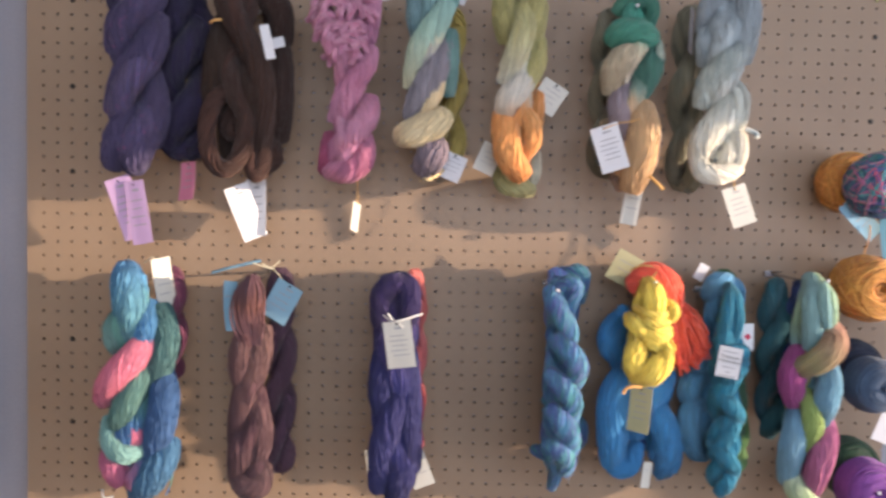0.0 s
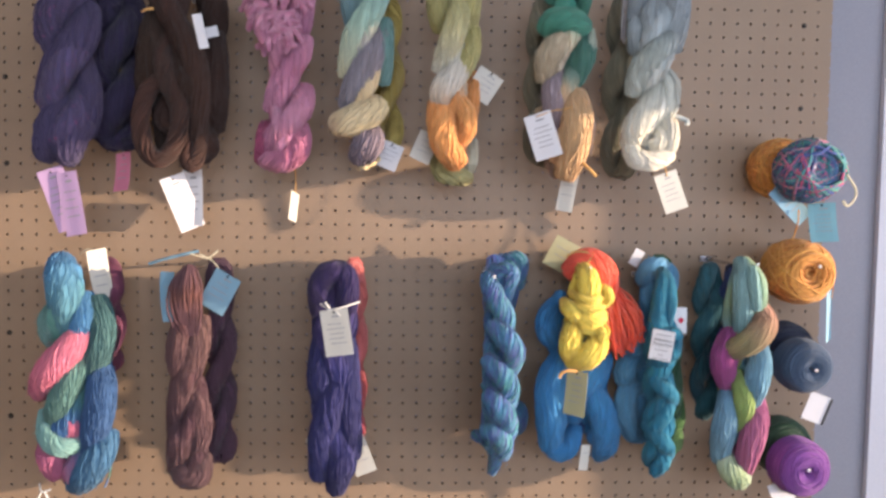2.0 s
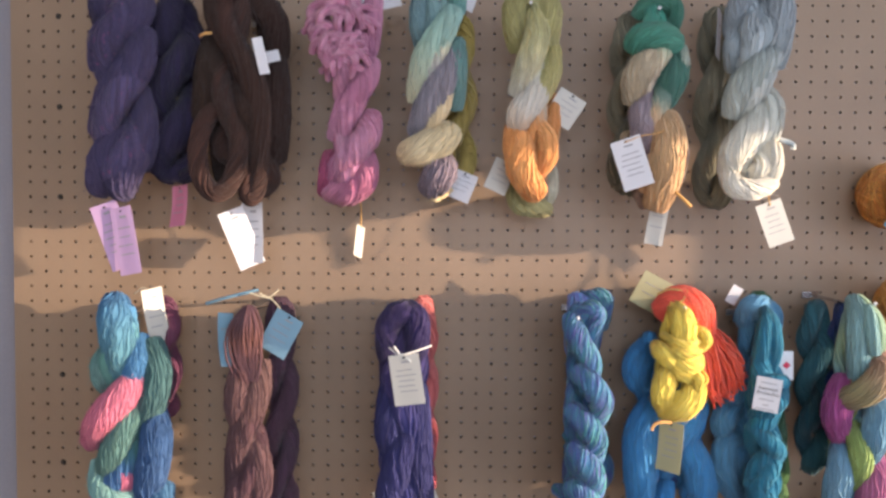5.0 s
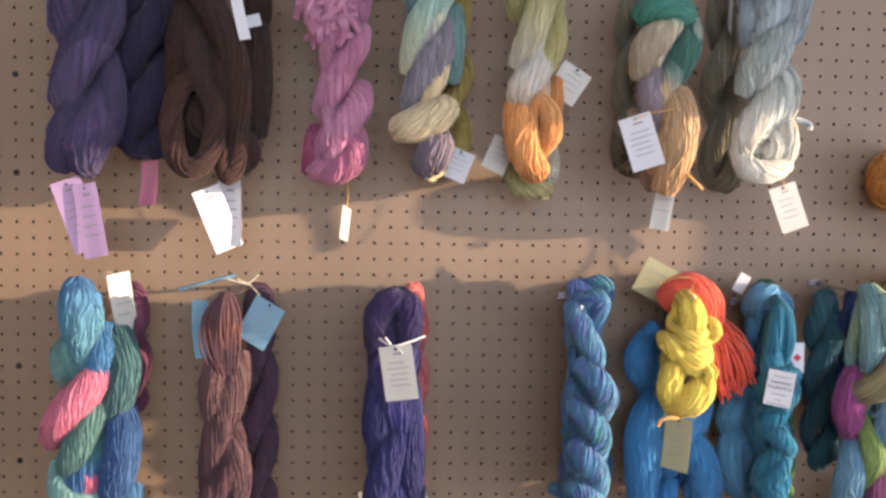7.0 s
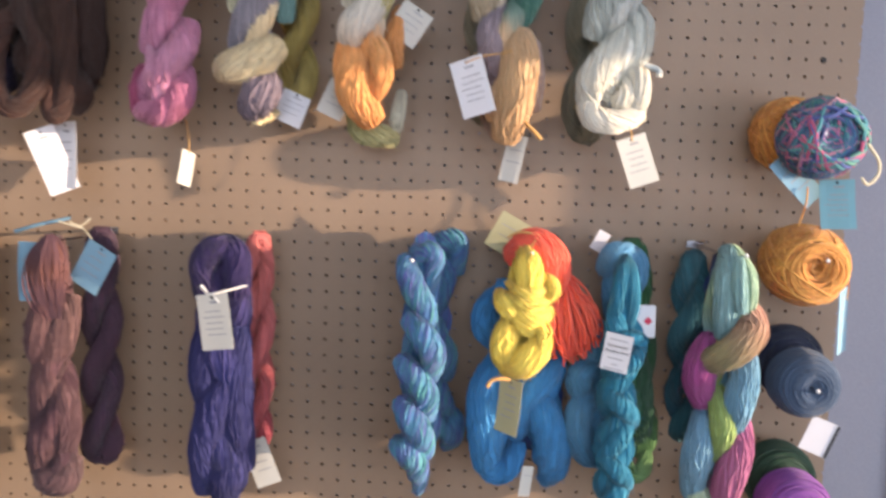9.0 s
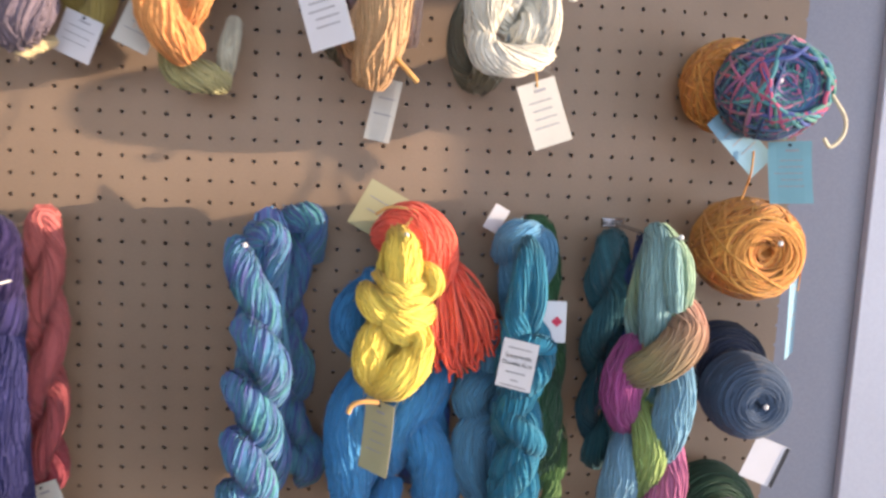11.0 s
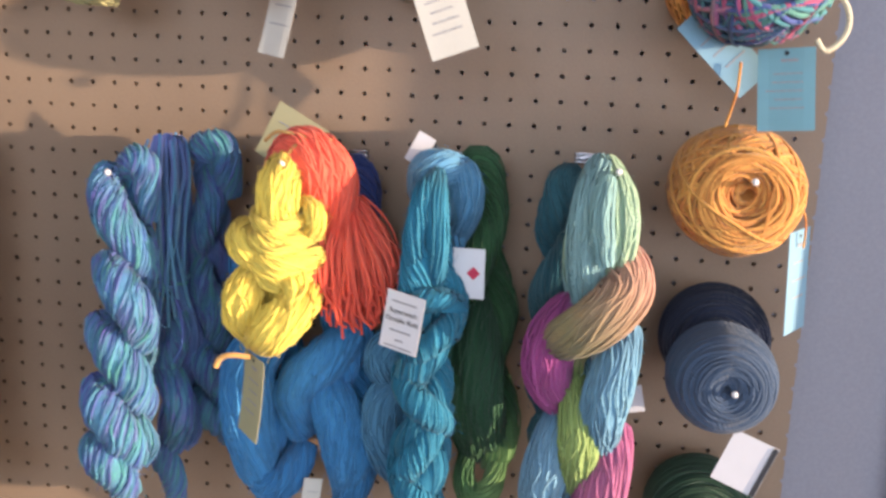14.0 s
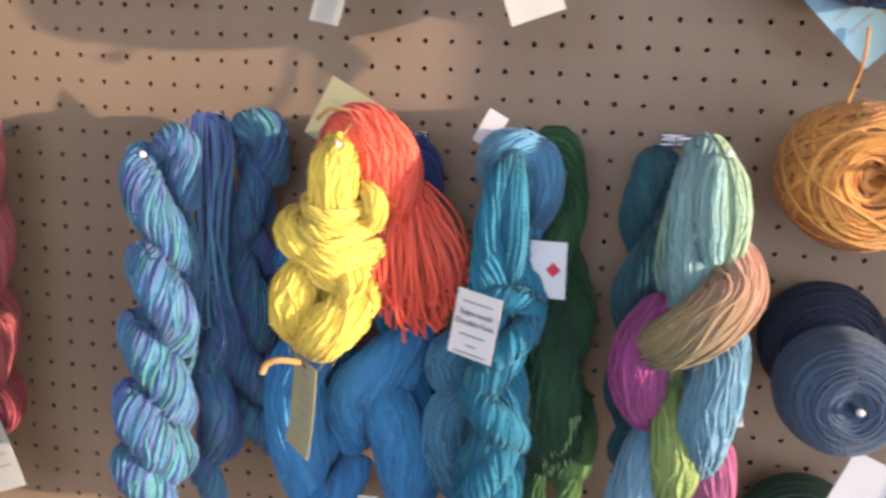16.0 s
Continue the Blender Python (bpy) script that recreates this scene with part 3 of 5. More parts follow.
Y_MEADOW = yarn("meadow", loop_stops([(0, "2f8f78"), (0.2, "349580"), (0.33, "d8c6a2"), (0.48, "c8b6a4"), (0.56, "9d87a6"), (0.68, "dcb384"), (1, "dfb27c")],
                                     [(0, "3b9a84"), (0.2, "46a08a"), (0.38, "3f8a76"), (0.52, "7f9c8e"), (0.6, "dcb788"), (0.85, "e2b680"), (1, "b08a94")]), 0.2)
# cream wool; the shade over its upper part is put in as grey
Y_DOVE = yarn("dove", [(0, "e4dfcc"), (0.16, "dcdccf"), (0.3, "b3bfc0"), (0.42, "9aa8ae"), (0.5, "93a1a9"), (0.6, "9cabb0"), (0.72, "b9c4c2"), (0.84, "dedbcb"), (1, "e6e0cc")], 0.18)
Y_MOSS = yarn("grey_moss", [(0, "8f8a70"), (1, "807c66")], 0.2)
Y_LAGOON = yarn("lagoon", loop_stops([(0, "3c86bd"), (0.2, "5aa6b8"), (0.34, "4a94c2"), (0.42, "e07894"), (0.58, "e37e98"), (0.66, "4a8f7e"), (0.8, "7cb7aa"), (0.88, "3f6e9e"), (1, "c86c98")],
                                     [(0, "3f8cc4"), (0.16, "6fb3a6"), (0.3, "5c9c92"), (0.45, "3c7568"), (0.58, "437c70"), (0.7, "35679e"), (0.86, "3a6ea6"), (1, "4582ae")]), 0.22)
Y_MAROON = yarn("maroon", [(0, "7c3a58"), (1, "6a3350")], 0.25)
Y_COCOA = yarn("cocoa", [(0, "543640"), (0.3, "623f46"), (0.5, "6e433e"), (0.7, "623f46"), (1, "523540")], 0.16, 0.3)
Y_PLUM = yarn("dark_plum", [(0, "4c3246"), (1, "553648")], 0.25)
Y_VIOLET = yarn("violet", [(0, "2b2c64"), (0.3, "333470"), (0.46, "36264f"), (0.54, "36264f"), (0.75, "353672"), (1, "2b2c64")], 0.4, 0.6)
Y_RED_BACK = yarn("rose_red", [(0, "b04650"), (0.5, "d06a62"), (1, "a8404e")], 0.25)
Y_OCEAN = yarn("ocean", [(k / 18, c) for k, c in enumerate(["2f66a6", "3a8eb0", "4f9cc0", "4656a4", "35908c", "4698c2", "5f68b4", "327fa4", "3d9684", "4264b0", "4e9cbc", "358c90",
                                                         "4a56a4", "4494bc", "38907e", "4068ae", "68a0c4", "3a4e9e", "3b8ca4"])], 0.25, scatter=0.55)
Y_OCEAN_BACK = yarn("ocean_deep", [(0, "4a60ac"), (0.3, "5590c4"), (0.5, "6a6ab8"), (0.7, "4a82ba"), (1, "5260ae")], 0.35, scatter=0.8)
Y_YELLOW = yarn("yellow", [(0, "ecc800"), (0.5, "f6d814"), (1, "e8c400")], 0.16)
Y_ORANGE_RED = yarn("orange_red", [(0, "fa4a22"), (0.5, "ff5e36"), (1, "f4441c")], 0.2)
Y_AZURE = yarn("azure", [(0, "1f86c6"), (0.5, "2c98d8"), (1, "1d82c2")], 0.25)
Y_ROYAL = yarn("royal_blue", [(0, "2c4688"), (1, "34509a")], 0.25)
Y_TEAL = yarn("teal", [(0, "00708e"), (0.5, "0084a6"), (1, "006a88")], 0.25)
Y_SKYBLUE = yarn("sky_blue", [(0, "3f88b4"), (0.5, "55a4cc"), (1, "3c82ac")], 0.22)
Y_GREEN = yarn("forest_green", [(0, "6f9c52"), (0.1, "2f5c34"), (0.5, "2c6038"), (0.92, "2f5c34"), (1, "78a058")], 0.3)
Y_GARDEN = yarn("garden", loop_stops([(0, "86b4b4"), (0.20, "8cb8b4"), (0.26, "c08a78"), (0.31, "a88e6c"), (0.42, "9a8a64"), (0.48, "8aa84e"), (0.62, "90ac52"), (0.70, "b05a8c"), (0.9, "b4608e"), (1, "b8c8b0")],
                                     [(0, "7fb0b8"), (0.15, "a4c49a"), (0.30, "7fb0b4"), (0.40, "5e96b8"), (0.56, "6aa6c0"), (0.64, "8aa84e"), (0.72, "6a9cb8"), (0.88, "7fb0c0"), (1, "b4c8b8")]), 0.2)
Y_PINE = yarn("pine_teal", [(0, "1f5a66"), (0.5, "2a6a78"), (1, "1c5060")], 0.25)
Y_NAVY = yarn("navy", [(0, "1b2438"), (1, "202a42")], 0.2)
Y_AMBER = yarn("amber", [(0, "cc7e0c"), (0.3, "e29a20"), (0.6, "c67408"), (1, "e8a428")], 0.3)
Y_SLATE = yarn("slate_blue", [(0, "364a66"), (0.5, "425874"), (1, "3a506c")], 0.25)
Y_GRAPE = yarn("grape", [(0, "7a3a92"), (0.5, "8c4aa4"), (1, "7c3c94")], 0.25)
Y_BOTTLE = yarn("bottle_green", [(0, "24442e"), (1, "2c4e36")], 0.25)
Y_CONFETTI = yarn("confetti", [(k / 24, c) for k, c in enumerate(["37507e", "2f7480", "3a4a86", "2c6a72", "4a4480", "37507e", "2f7480", "c85a86", "3a4a86", "2c7a78", "5a4a8c", "3a5a92", "2c7a78",
                                                               "36807e", "3a4a86", "4c9a94", "34568e", "d0648c", "3a4a86", "2f8484", "d8688e", "3c5c98", "53a49a", "3c6a9c", "cf6288"])], 0.25)
PLAIN = {}


def plain(*hexes, shade=0.2):
    """A yarn of one dye, or of a few that follow one another."""
    if hexes not in PLAIN:
        dyes = [c.strip("~") for c in hexes]
        PLAIN[hexes] = yarn("plain", [(k / max(1, len(dyes) - 1), c) for k, c in enumerate(dyes)], shade, scatter=0.9 if hexes[0][0] == "~" else 0.03)
    return PLAIN[hexes]


def turns_of(parent, rows, seed=1, loose=0.13, fine=False, strand=0.00122, lean=32):
    """The turns of a skein that lie in front: each with its dyes (after ~: a stripe to each strand), its radius and its middle line."""
    for k, (dyes, r, *pts) in enumerate(rows):
        lobe(parent, plain(*dyes.split(), shade=0.26), pts, r, 0.0009 if fine else strand, seed * 40 + k, lean, loose=loose, fibres=150 if fine else 50)


TWINE_WHITE = yarn("white_twine", [(0, "dcdcd8"), (1, "e4e4e0")], 0.1)
TWINE_CREAM = yarn("cream_twine", [(0, "d8cca8"), (1, "e0d4b0")], 0.1)
TWINE_GOLD = yarn("gold_twine", [(0, "d89a3c"), (1, "e0a848")], 0.1)


def o(ob):
    return ob.matrix_basis.translation


# ---- upper row ----
h = hank("purple_back", "dark purple twisted wool skein hanging behind another", 0.230, -0.095, 1.930, 1.612, 0.100, Y_NIGHT, 1.2, -1, 1.0, strand=0.00085, seed=11)
tag(h, (0.238, -0.11, 1.618), 0.029, 0.066, -5, -8, -6, PINK_CARD, 0.25, 3, label="pink card tag curled at its end")
h = hank("purple", "large heathered purple wool skein, loosely twisted, on the pegboard", 0.168, -0.165, 1.938, 1.6, 0.088, Y_PURPLE, 1.25, -1, 2.6, strand=0.00085, seed=12, loose=0.16)
turns_of(h, [
    ("4a4166 544971", 0.0320, (0.197, -0.150, 1.899), (0.189, -0.169, 1.873), (0.149, -0.169, 1.833), (0.132, -0.150, 1.789)),
    ("463d62 50466c", 0.0320, (0.198, -0.154, 1.850), (0.195, -0.173, 1.797), (0.159, -0.173, 1.752), (0.131, -0.154, 1.691)),
    ("4e4469 443b5e", 0.0230, (0.185, -0.140, 1.770), (0.200, -0.159, 1.718), (0.200, -0.159, 1.678), (0.189, -0.140, 1.642)),
    ("494065 51466d", 0.0300, (0.193, -0.152, 1.701), (0.153, -0.171, 1.671), (0.142, -0.171, 1.635), (0.130, -0.152, 1.606)),
    ("4c4268 453c60", 0.0280, (0.197, -0.162, 1.664), (0.183, -0.181, 1.644), (0.170, -0.181, 1.617), (0.176, -0.162, 1.605)),
    ("3c3456 423a5c", 0.0230, (0.126, -0.138, 1.906), (0.139, -0.160, 1.883), (0.133, -0.138, 1.857))], 21, lean=30, fine=True)
tag(h, (0.140, -0.170, 1.588), 0.042, 0.102, -20, 6, 0, LILAC_CARD, 0.06, 5, label="lilac card tag")
tag(h, (0.168, -0.176, 1.583), 0.034, 0.102, -11, -4, 0, LILAC_CARD, 0.05, 4, label="lilac card tag")
h = hank("brown_back", "blackish brown wool skein hanging behind another", 0.376, -0.085, 1.925, 1.63, 0.055, Y_BROWN_BACK, 1.3, 1, 0.4, strand=0.00085, seed=13)
turns_of(h, [
    ("38231c 402820", 0.0260, (0.329, -0.110, 1.913), (0.362, -0.129, 1.904), (0.392, -0.129, 1.872), (0.395, -0.110, 1.816)),
    ("38231c 3c261f", 0.0250, (0.390, -0.110, 1.830), (0.394, -0.129, 1.766), (0.394, -0.129, 1.710), (0.390, -0.110, 1.656)),
    ("3c261e 46291f", 0.0220, (0.368, -0.115, 1.669), (0.384, -0.137, 1.631), (0.367, -0.115, 1.610))], 23, fine=True)
tag(h, (0.376, -0.185, 1.835), 0.015, 0.055, -12, 20, 0, WHITE_CARD, 0.1, 0, False, head=False, label="white paper strip")
tag(h, (0.391, -0.150, 1.822), 0.020, 0.017, -14, 0, 0, WHITE_CARD, 0.0, 0, False, head=False, label="small white paper label")
h = hank("brown", "dark brown wool skein ending in a wide open loop", 0.333, -0.155, 1.930, 1.640, 0.07, Y_BROWN, 1.0, 1, 0.3, strand=0.00085, seed=14, loose=0.16)
turns_of(h, [
    ("3a251d 432b22", 0.0230, (0.304, -0.150, 1.907), (0.307, -0.163, 1.868), (0.345, -0.171, 1.818), (0.371, -0.171, 1.769), (0.374, -0.163, 1.707), (0.371, -0.150, 1.630)),
    ("37261c 3f2a20", 0.0280, (0.307, -0.130, 1.857), (0.300, -0.149, 1.807), (0.296, -0.149, 1.762), (0.280, -0.130, 1.718)),
    ("2c1d17 302019", 0.0200, (0.304, -0.120, 1.733), (0.312, -0.142, 1.685), (0.308, -0.120, 1.626)),
    ("3f281e 38241b", 0.0180, (0.340, -0.154, 1.771), (0.359, -0.176, 1.728), (0.363, -0.154, 1.685))], 22, fine=True)
a = np.linspace(0, 2 * np.pi, 60, endpoint=False)
ring = np.stack([0.316 + 0.031 * np.cos(a), -0.175 + 0.012 * np.sin(a), 1.668 + 0.062 * np.sin(a)], 1)
v, f, u = joined(bundle(ring - np.array(o(h)), 0.0145, 30, 0.0014, np.random.default_rng(5), 2.0))
tagged(mesh_object("loop", v, f, Y_BROWN, h, "open end loop of brown strands", uv=u), kind="stuff")
ring = np.stack([0.362 + 0.012 * np.cos(a), -0.150 + 0.010 * np.sin(a), 1.650 + 0.052 * np.sin(a)], 1)
v, f, u = joined(bundle(ring - np.array(o(h)), 0.013, 27, 0.0014, np.random.default_rng(6), 2.0))
tagged(mesh_object("loop", v, f, Y_BROWN, h, uv=u), kind="stuff")
tag(h, (0.352, -0.112, 1.592), 0.036, 0.095, -2, -12, 0, WHITE_CARD, 0.05, 4, label="white card tag")
tag(h, (0.322, -0.130, 1.580), 0.041, 0.094, -22, 26, 0, WHITE_CARD, 0.04, 5, label="white card tag with printed lines")
wisps(h, TWINE_GOLD, o(h), [((0.292, -0.185, 1.836), (0.300, -0.19, 1.839), (0.309, -0.185, 1.841))], 0.0022, "tie")

h = hank("pink", "pink hand-dyed wool skein with a bunched, ruffled top", 0.512, -0.158, 1.925, 1.6, 0.058, Y_PINK, 1.5, -1, 0.8, seed=15, loose=0.2)
turns_of(h, [
    ("c47c9e be7296 cc8aaa", 0.0210, (0.545, -0.150, 1.808), (0.535, -0.169, 1.770), (0.503, -0.169, 1.731), (0.486, -0.150, 1.688)),
    ("be7296 cc88a8 b4688e", 0.0240, (0.544, -0.156, 1.728), (0.540, -0.175, 1.692), (0.514, -0.175, 1.662), (0.480, -0.156, 1.629)),
    ("bf7094 b26084 ca82a4", 0.0240, (0.535, -0.150, 1.669), (0.538, -0.169, 1.629), (0.511, -0.169, 1.605), (0.475, -0.150, 1.609)),
    ("b04a74 a84470", 0.0170, (0.479, -0.140, 1.669), (0.480, -0.162, 1.638), (0.470, -0.140, 1.604)),
    ("cc88a8 c0749a", 0.0180, (0.547, -0.138, 1.917), (0.544, -0.160, 1.869), (0.538, -0.138, 1.815)),
    ("d094b0 c47c9e", 0.0090, (0.496, -0.166, 1.707), (0.504, -0.188, 1.661), (0.486, -0.166, 1.628))], 24, lean=48)
rng = np.random.default_rng(21)
pieces = []
for k in range(54):
    d = rng.normal(0, 1, 3)
    d /= np.linalg.norm(d)
    d[1] = -abs(d[1])
    c = np.array((0.500, -0.168, 1.840)) + d * (0.040, 0.030, 0.055)
    turn, size = rng.uniform(-1.5, 1.5), rng.uniform(0.013, 0.026)
    w = np.linspace(-1, 1, 14)
    px, pz = size * w, size * rng.uniform(0.3, 0.75) * (1 - w ** 2)
    fold = np.stack([c[0] + px * math.cos(turn) - pz * math.sin(turn), c[1] + 0.012 * w ** 2 - 0.004 * rng.random(), c[2] + px * math.sin(turn) + pz * math.cos(turn)], 1)
    pieces += bundle(fold - np.array(o(h)), 0.0062 * (0.7 + 0.3 * np.cos(w * 1.4)), 13, 0.00125, rng, rng.uniform(-0.3, 0.3), closed=False, loose=0.2, sides=3)
v, f, u = joined(pieces)
tagged(mesh_object("ruffle", v, f, Y_PINK, h, "bunched folds of pink yarn", uv=u), kind="stuff")
tag(h, (0.552, -0.150, 1.910), 0.064, 0.026, -12, 0, 25, WHITE_CARD, 0.0, 2, False, head=False, label="white card tag lying sideways")
tag(h, (0.521, -0.085, 1.556), 0.030, 0.050, 14, 70, 0, CREAM_CARD, 0.0, 3, label="cream card tag turned edge-on",
    string=(TWINE_GOLD, (0.521, -0.10, 1.60), (0.522, -0.09, 1.578), (0.521, -0.086, 1.553)))

h = hank("ochre_back", "ochre yellow skein hanging behind another", 0.676, -0.085, 1.900, 1.615, 0.062, Y_OCHRE, 1.2, -1, 0.0, seed=16)
tag(h, (0.688, -0.135, 1.641), 0.042, 0.044, 22, -10, 0, WHITE_CARD, 0.0, 3, label="white card tag")
tag(h, (0.690, -0.10, 1.920), 0.03, 0.024, 20, 20, 0, WHITE_CARD, 0.0, 0, False, head=False)
h = hank("sea", "variegated teal, cream and lilac-grey wool skein, twisted", 0.643, -0.165, 1.930, 1.625, 0.05, Y_SEA, 1.35, -1, 0.9, seed=17)
turns_of(h, [
    ("6b9096 749aa0", 0.0180, (0.643, -0.144, 1.918), (0.617, -0.163, 1.894), (0.615, -0.163, 1.860), (0.618, -0.144, 1.830)),
    ("5f9c98 6aa6a0", 0.0150, (0.648, -0.150, 1.918), (0.670, -0.172, 1.906), (0.675, -0.150, 1.879)),
    ("8fc0b8 a4c8b4 d0caa4", 0.0240, (0.669, -0.154, 1.888), (0.649, -0.173, 1.849), (0.623, -0.173, 1.805), (0.610, -0.154, 1.744)),
    ("5f8e88 6c9892", 0.0200, (0.673, -0.144, 1.841), (0.669, -0.166, 1.788), (0.671, -0.144, 1.736)),
    ("8c8690 958e98", 0.0270, (0.669, -0.152, 1.819), (0.650, -0.171, 1.777), (0.628, -0.171, 1.732), (0.612, -0.152, 1.695)),
    ("877884 80707e", 0.0280, (0.657, -0.162, 1.658), (0.646, -0.184, 1.634), (0.630, -0.162, 1.610))], 2)
turns_of(h, [
    ("dcc890 d4be86", 0.0080, (0.622, -0.150, 1.616), (0.641, -0.172, 1.600), (0.665, -0.150, 1.614)),
    ("e2cea0 d8c492", 0.0280, (0.593, -0.166, 1.665), (0.614, -0.185, 1.669), (0.646, -0.185, 1.682), (0.669, -0.166, 1.703))], 25)
h = hank("citrus", "olive, white and orange hand-dyed wool skein, twisted", 0.787, -0.160, 1.918, 1.605, 0.046, Y_CITRUS, 1.6, -1, 2.2, seed=18)
turns_of(h, [
    ("a69e58 b0a860", 0.0220, (0.787, -0.144, 1.912), (0.757, -0.163, 1.890), (0.758, -0.163, 1.858), (0.765, -0.144, 1.825)),
    ("aca45c b6ae68", 0.0220, (0.780, -0.146, 1.913), (0.808, -0.165, 1.893), (0.810, -0.165, 1.859), (0.806, -0.146, 1.820)),
    ("b2ac62 c4be86 d0cab6", 0.0230, (0.792, -0.158, 1.894), (0.791, -0.177, 1.841), (0.777, -0.177, 1.797), (0.761, -0.158, 1.756)),
    ("b2aa5c beb674", 0.0190, (0.818, -0.150, 1.832), (0.812, -0.169, 1.789), (0.802, -0.169, 1.765), (0.789, -0.150, 1.737)),
    ("cac6b6 d6d0c2 dcba92", 0.0240, (0.810, -0.156, 1.781), (0.785, -0.175, 1.749), (0.765, -0.175, 1.724), (0.766, -0.156, 1.697)),
    ("ec983a f0a446 e89436", 0.0280, (0.760, -0.156, 1.711), (0.768, -0.175, 1.670), (0.773, -0.175, 1.636), (0.797, -0.156, 1.605)),
    ("f2aa50 ea9838", 0.0170, (0.793, -0.164, 1.716), (0.807, -0.183, 1.690), (0.809, -0.183, 1.661), (0.794, -0.164, 1.637))], 3, lean=28)
turns_of(h, [
    ("dc8c34 e49a40", 0.0140, (0.824, -0.120, 1.762), (0.819, -0.142, 1.719), (0.821, -0.120, 1.683)),
    ("aea868 b8b070", 0.0200, (0.760, -0.090, 1.630), (0.772, -0.109, 1.593), (0.797, -0.109, 1.589), (0.820, -0.090, 1.584)),
    ("d2cdb4 cac6a8", 0.0120, (0.827, -0.085, 1.652), (0.823, -0.107, 1.614), (0.817, -0.085, 1.591))], 26)
tag(h, (0.852, -0.140, 1.760), 0.046, 0.050, 33, -5, 0, CREAM_CARD, 0.0, 3, label="cream card tag")
tag(h, (0.751, -0.135, 1.658), 0.036, 0.050, 24, 10, 0, CREAM_CARD, 0.0, 3, label="cream card tag")
h = hank("meadow_back", "pale tan skein hanging behind another", 0.945, -0.09, 1.905, 1.60, 0.07, Y_MOSS, 1.3, -1, 0.6, seed=19)
tag(h, (0.994, -0.112, 1.596), 0.028, 0.066, 10, -8, 0, CREAM_CARD, 0.12, 2, False, head=False, label="cream card tag")
h = hank("meadow", "green, tan and lilac variegated wool skein, twisted", 0.968, -0.160, 1.905, 1.6, 0.056, Y_MEADOW, 1.6, -1, 0.6, seed=20)
turns_of(h, [
    ("45967e 36826a 307864", 0.0170, (0.944, -0.144, 1.877), (0.957, -0.160, 1.898), (0.986, -0.166, 1.897), (1.000, -0.160, 1.883), (0.997, -0.144, 1.856)),
    ("358a72 42967e", 0.0230, (0.931, -0.160, 1.826), (0.945, -0.179, 1.842), (0.978, -0.179, 1.844), (1.004, -0.160, 1.831)),
    ("c6b696 b8a684", 0.0250, (0.987, -0.154, 1.821), (0.953, -0.173, 1.803), (0.938, -0.173, 1.781), (0.938, -0.154, 1.745)),
    ("3e7868 488474", 0.0230, (1.007, -0.148, 1.821), (0.997, -0.170, 1.783), (0.985, -0.148, 1.742)),
    ("968894 9e8c92 a4868a", 0.0230, (0.958, -0.150, 1.763), (0.949, -0.169, 1.731), (0.953, -0.169, 1.697), (0.964, -0.150, 1.664)),
    ("d0aa7a d4a970 cc9c62", 0.0300, (0.987, -0.162, 1.728), (0.988, -0.181, 1.687), (0.983, -0.181, 1.636), (0.972, -0.162, 1.587)),
    ("b0988e bc9a84", 0.0140, (1.006, -0.144, 1.721), (1.010, -0.166, 1.672), (1.011, -0.144, 1.629))], 4, lean=30)
turns_of(h, [
    ("bca07a b08c7a", 0.0170, (0.936, -0.130, 1.704), (0.946, -0.152, 1.637), (0.968, -0.130, 1.590)),
    ("a4b6a4 b4c0ac", 0.0080, (1.014, -0.152, 1.833), (1.010, -0.174, 1.808), (1.017, -0.152, 1.786))], 27)
tag(h, (0.917, -0.205, 1.688), 0.044, 0.074, -18, -14, 0, WHITE_CARD, 0.03, 5, label="white card tag with a printed mark and lines",
    string=(TWINE_GOLD, (0.917, -0.206, 1.683), (0.94, -0.21, 1.692), (0.965, -0.205, 1.697), (0.985, -0.19, 1.705)))
wisps(h, TWINE_GOLD, o(h), [((0.998, -0.185, 1.612), (1.012, -0.19, 1.598), (1.020, -0.19, 1.590))], 0.0026, "loose_strand")
h = hank("moss_back", "grey-brown skein hanging behind another", 1.092, -0.062, 1.92, 1.578, 0.074, Y_MOSS, 1.2, -1, 0.0, seed=22)
tag(h, (1.078, -0.12, 1.893), 0.030, 0.075, 8, 62, 0, WHITE_CARD, 0.0, 2, False, head=False, label="white card label turned edge-on")
h = hank("dove", "cream wool skein, thickly twisted, its shaded upper part coloured grey", 1.120, -0.160, 1.930, 1.62, 0.066, Y_DOVE, 1.75, -1, 0.2, seed=23)
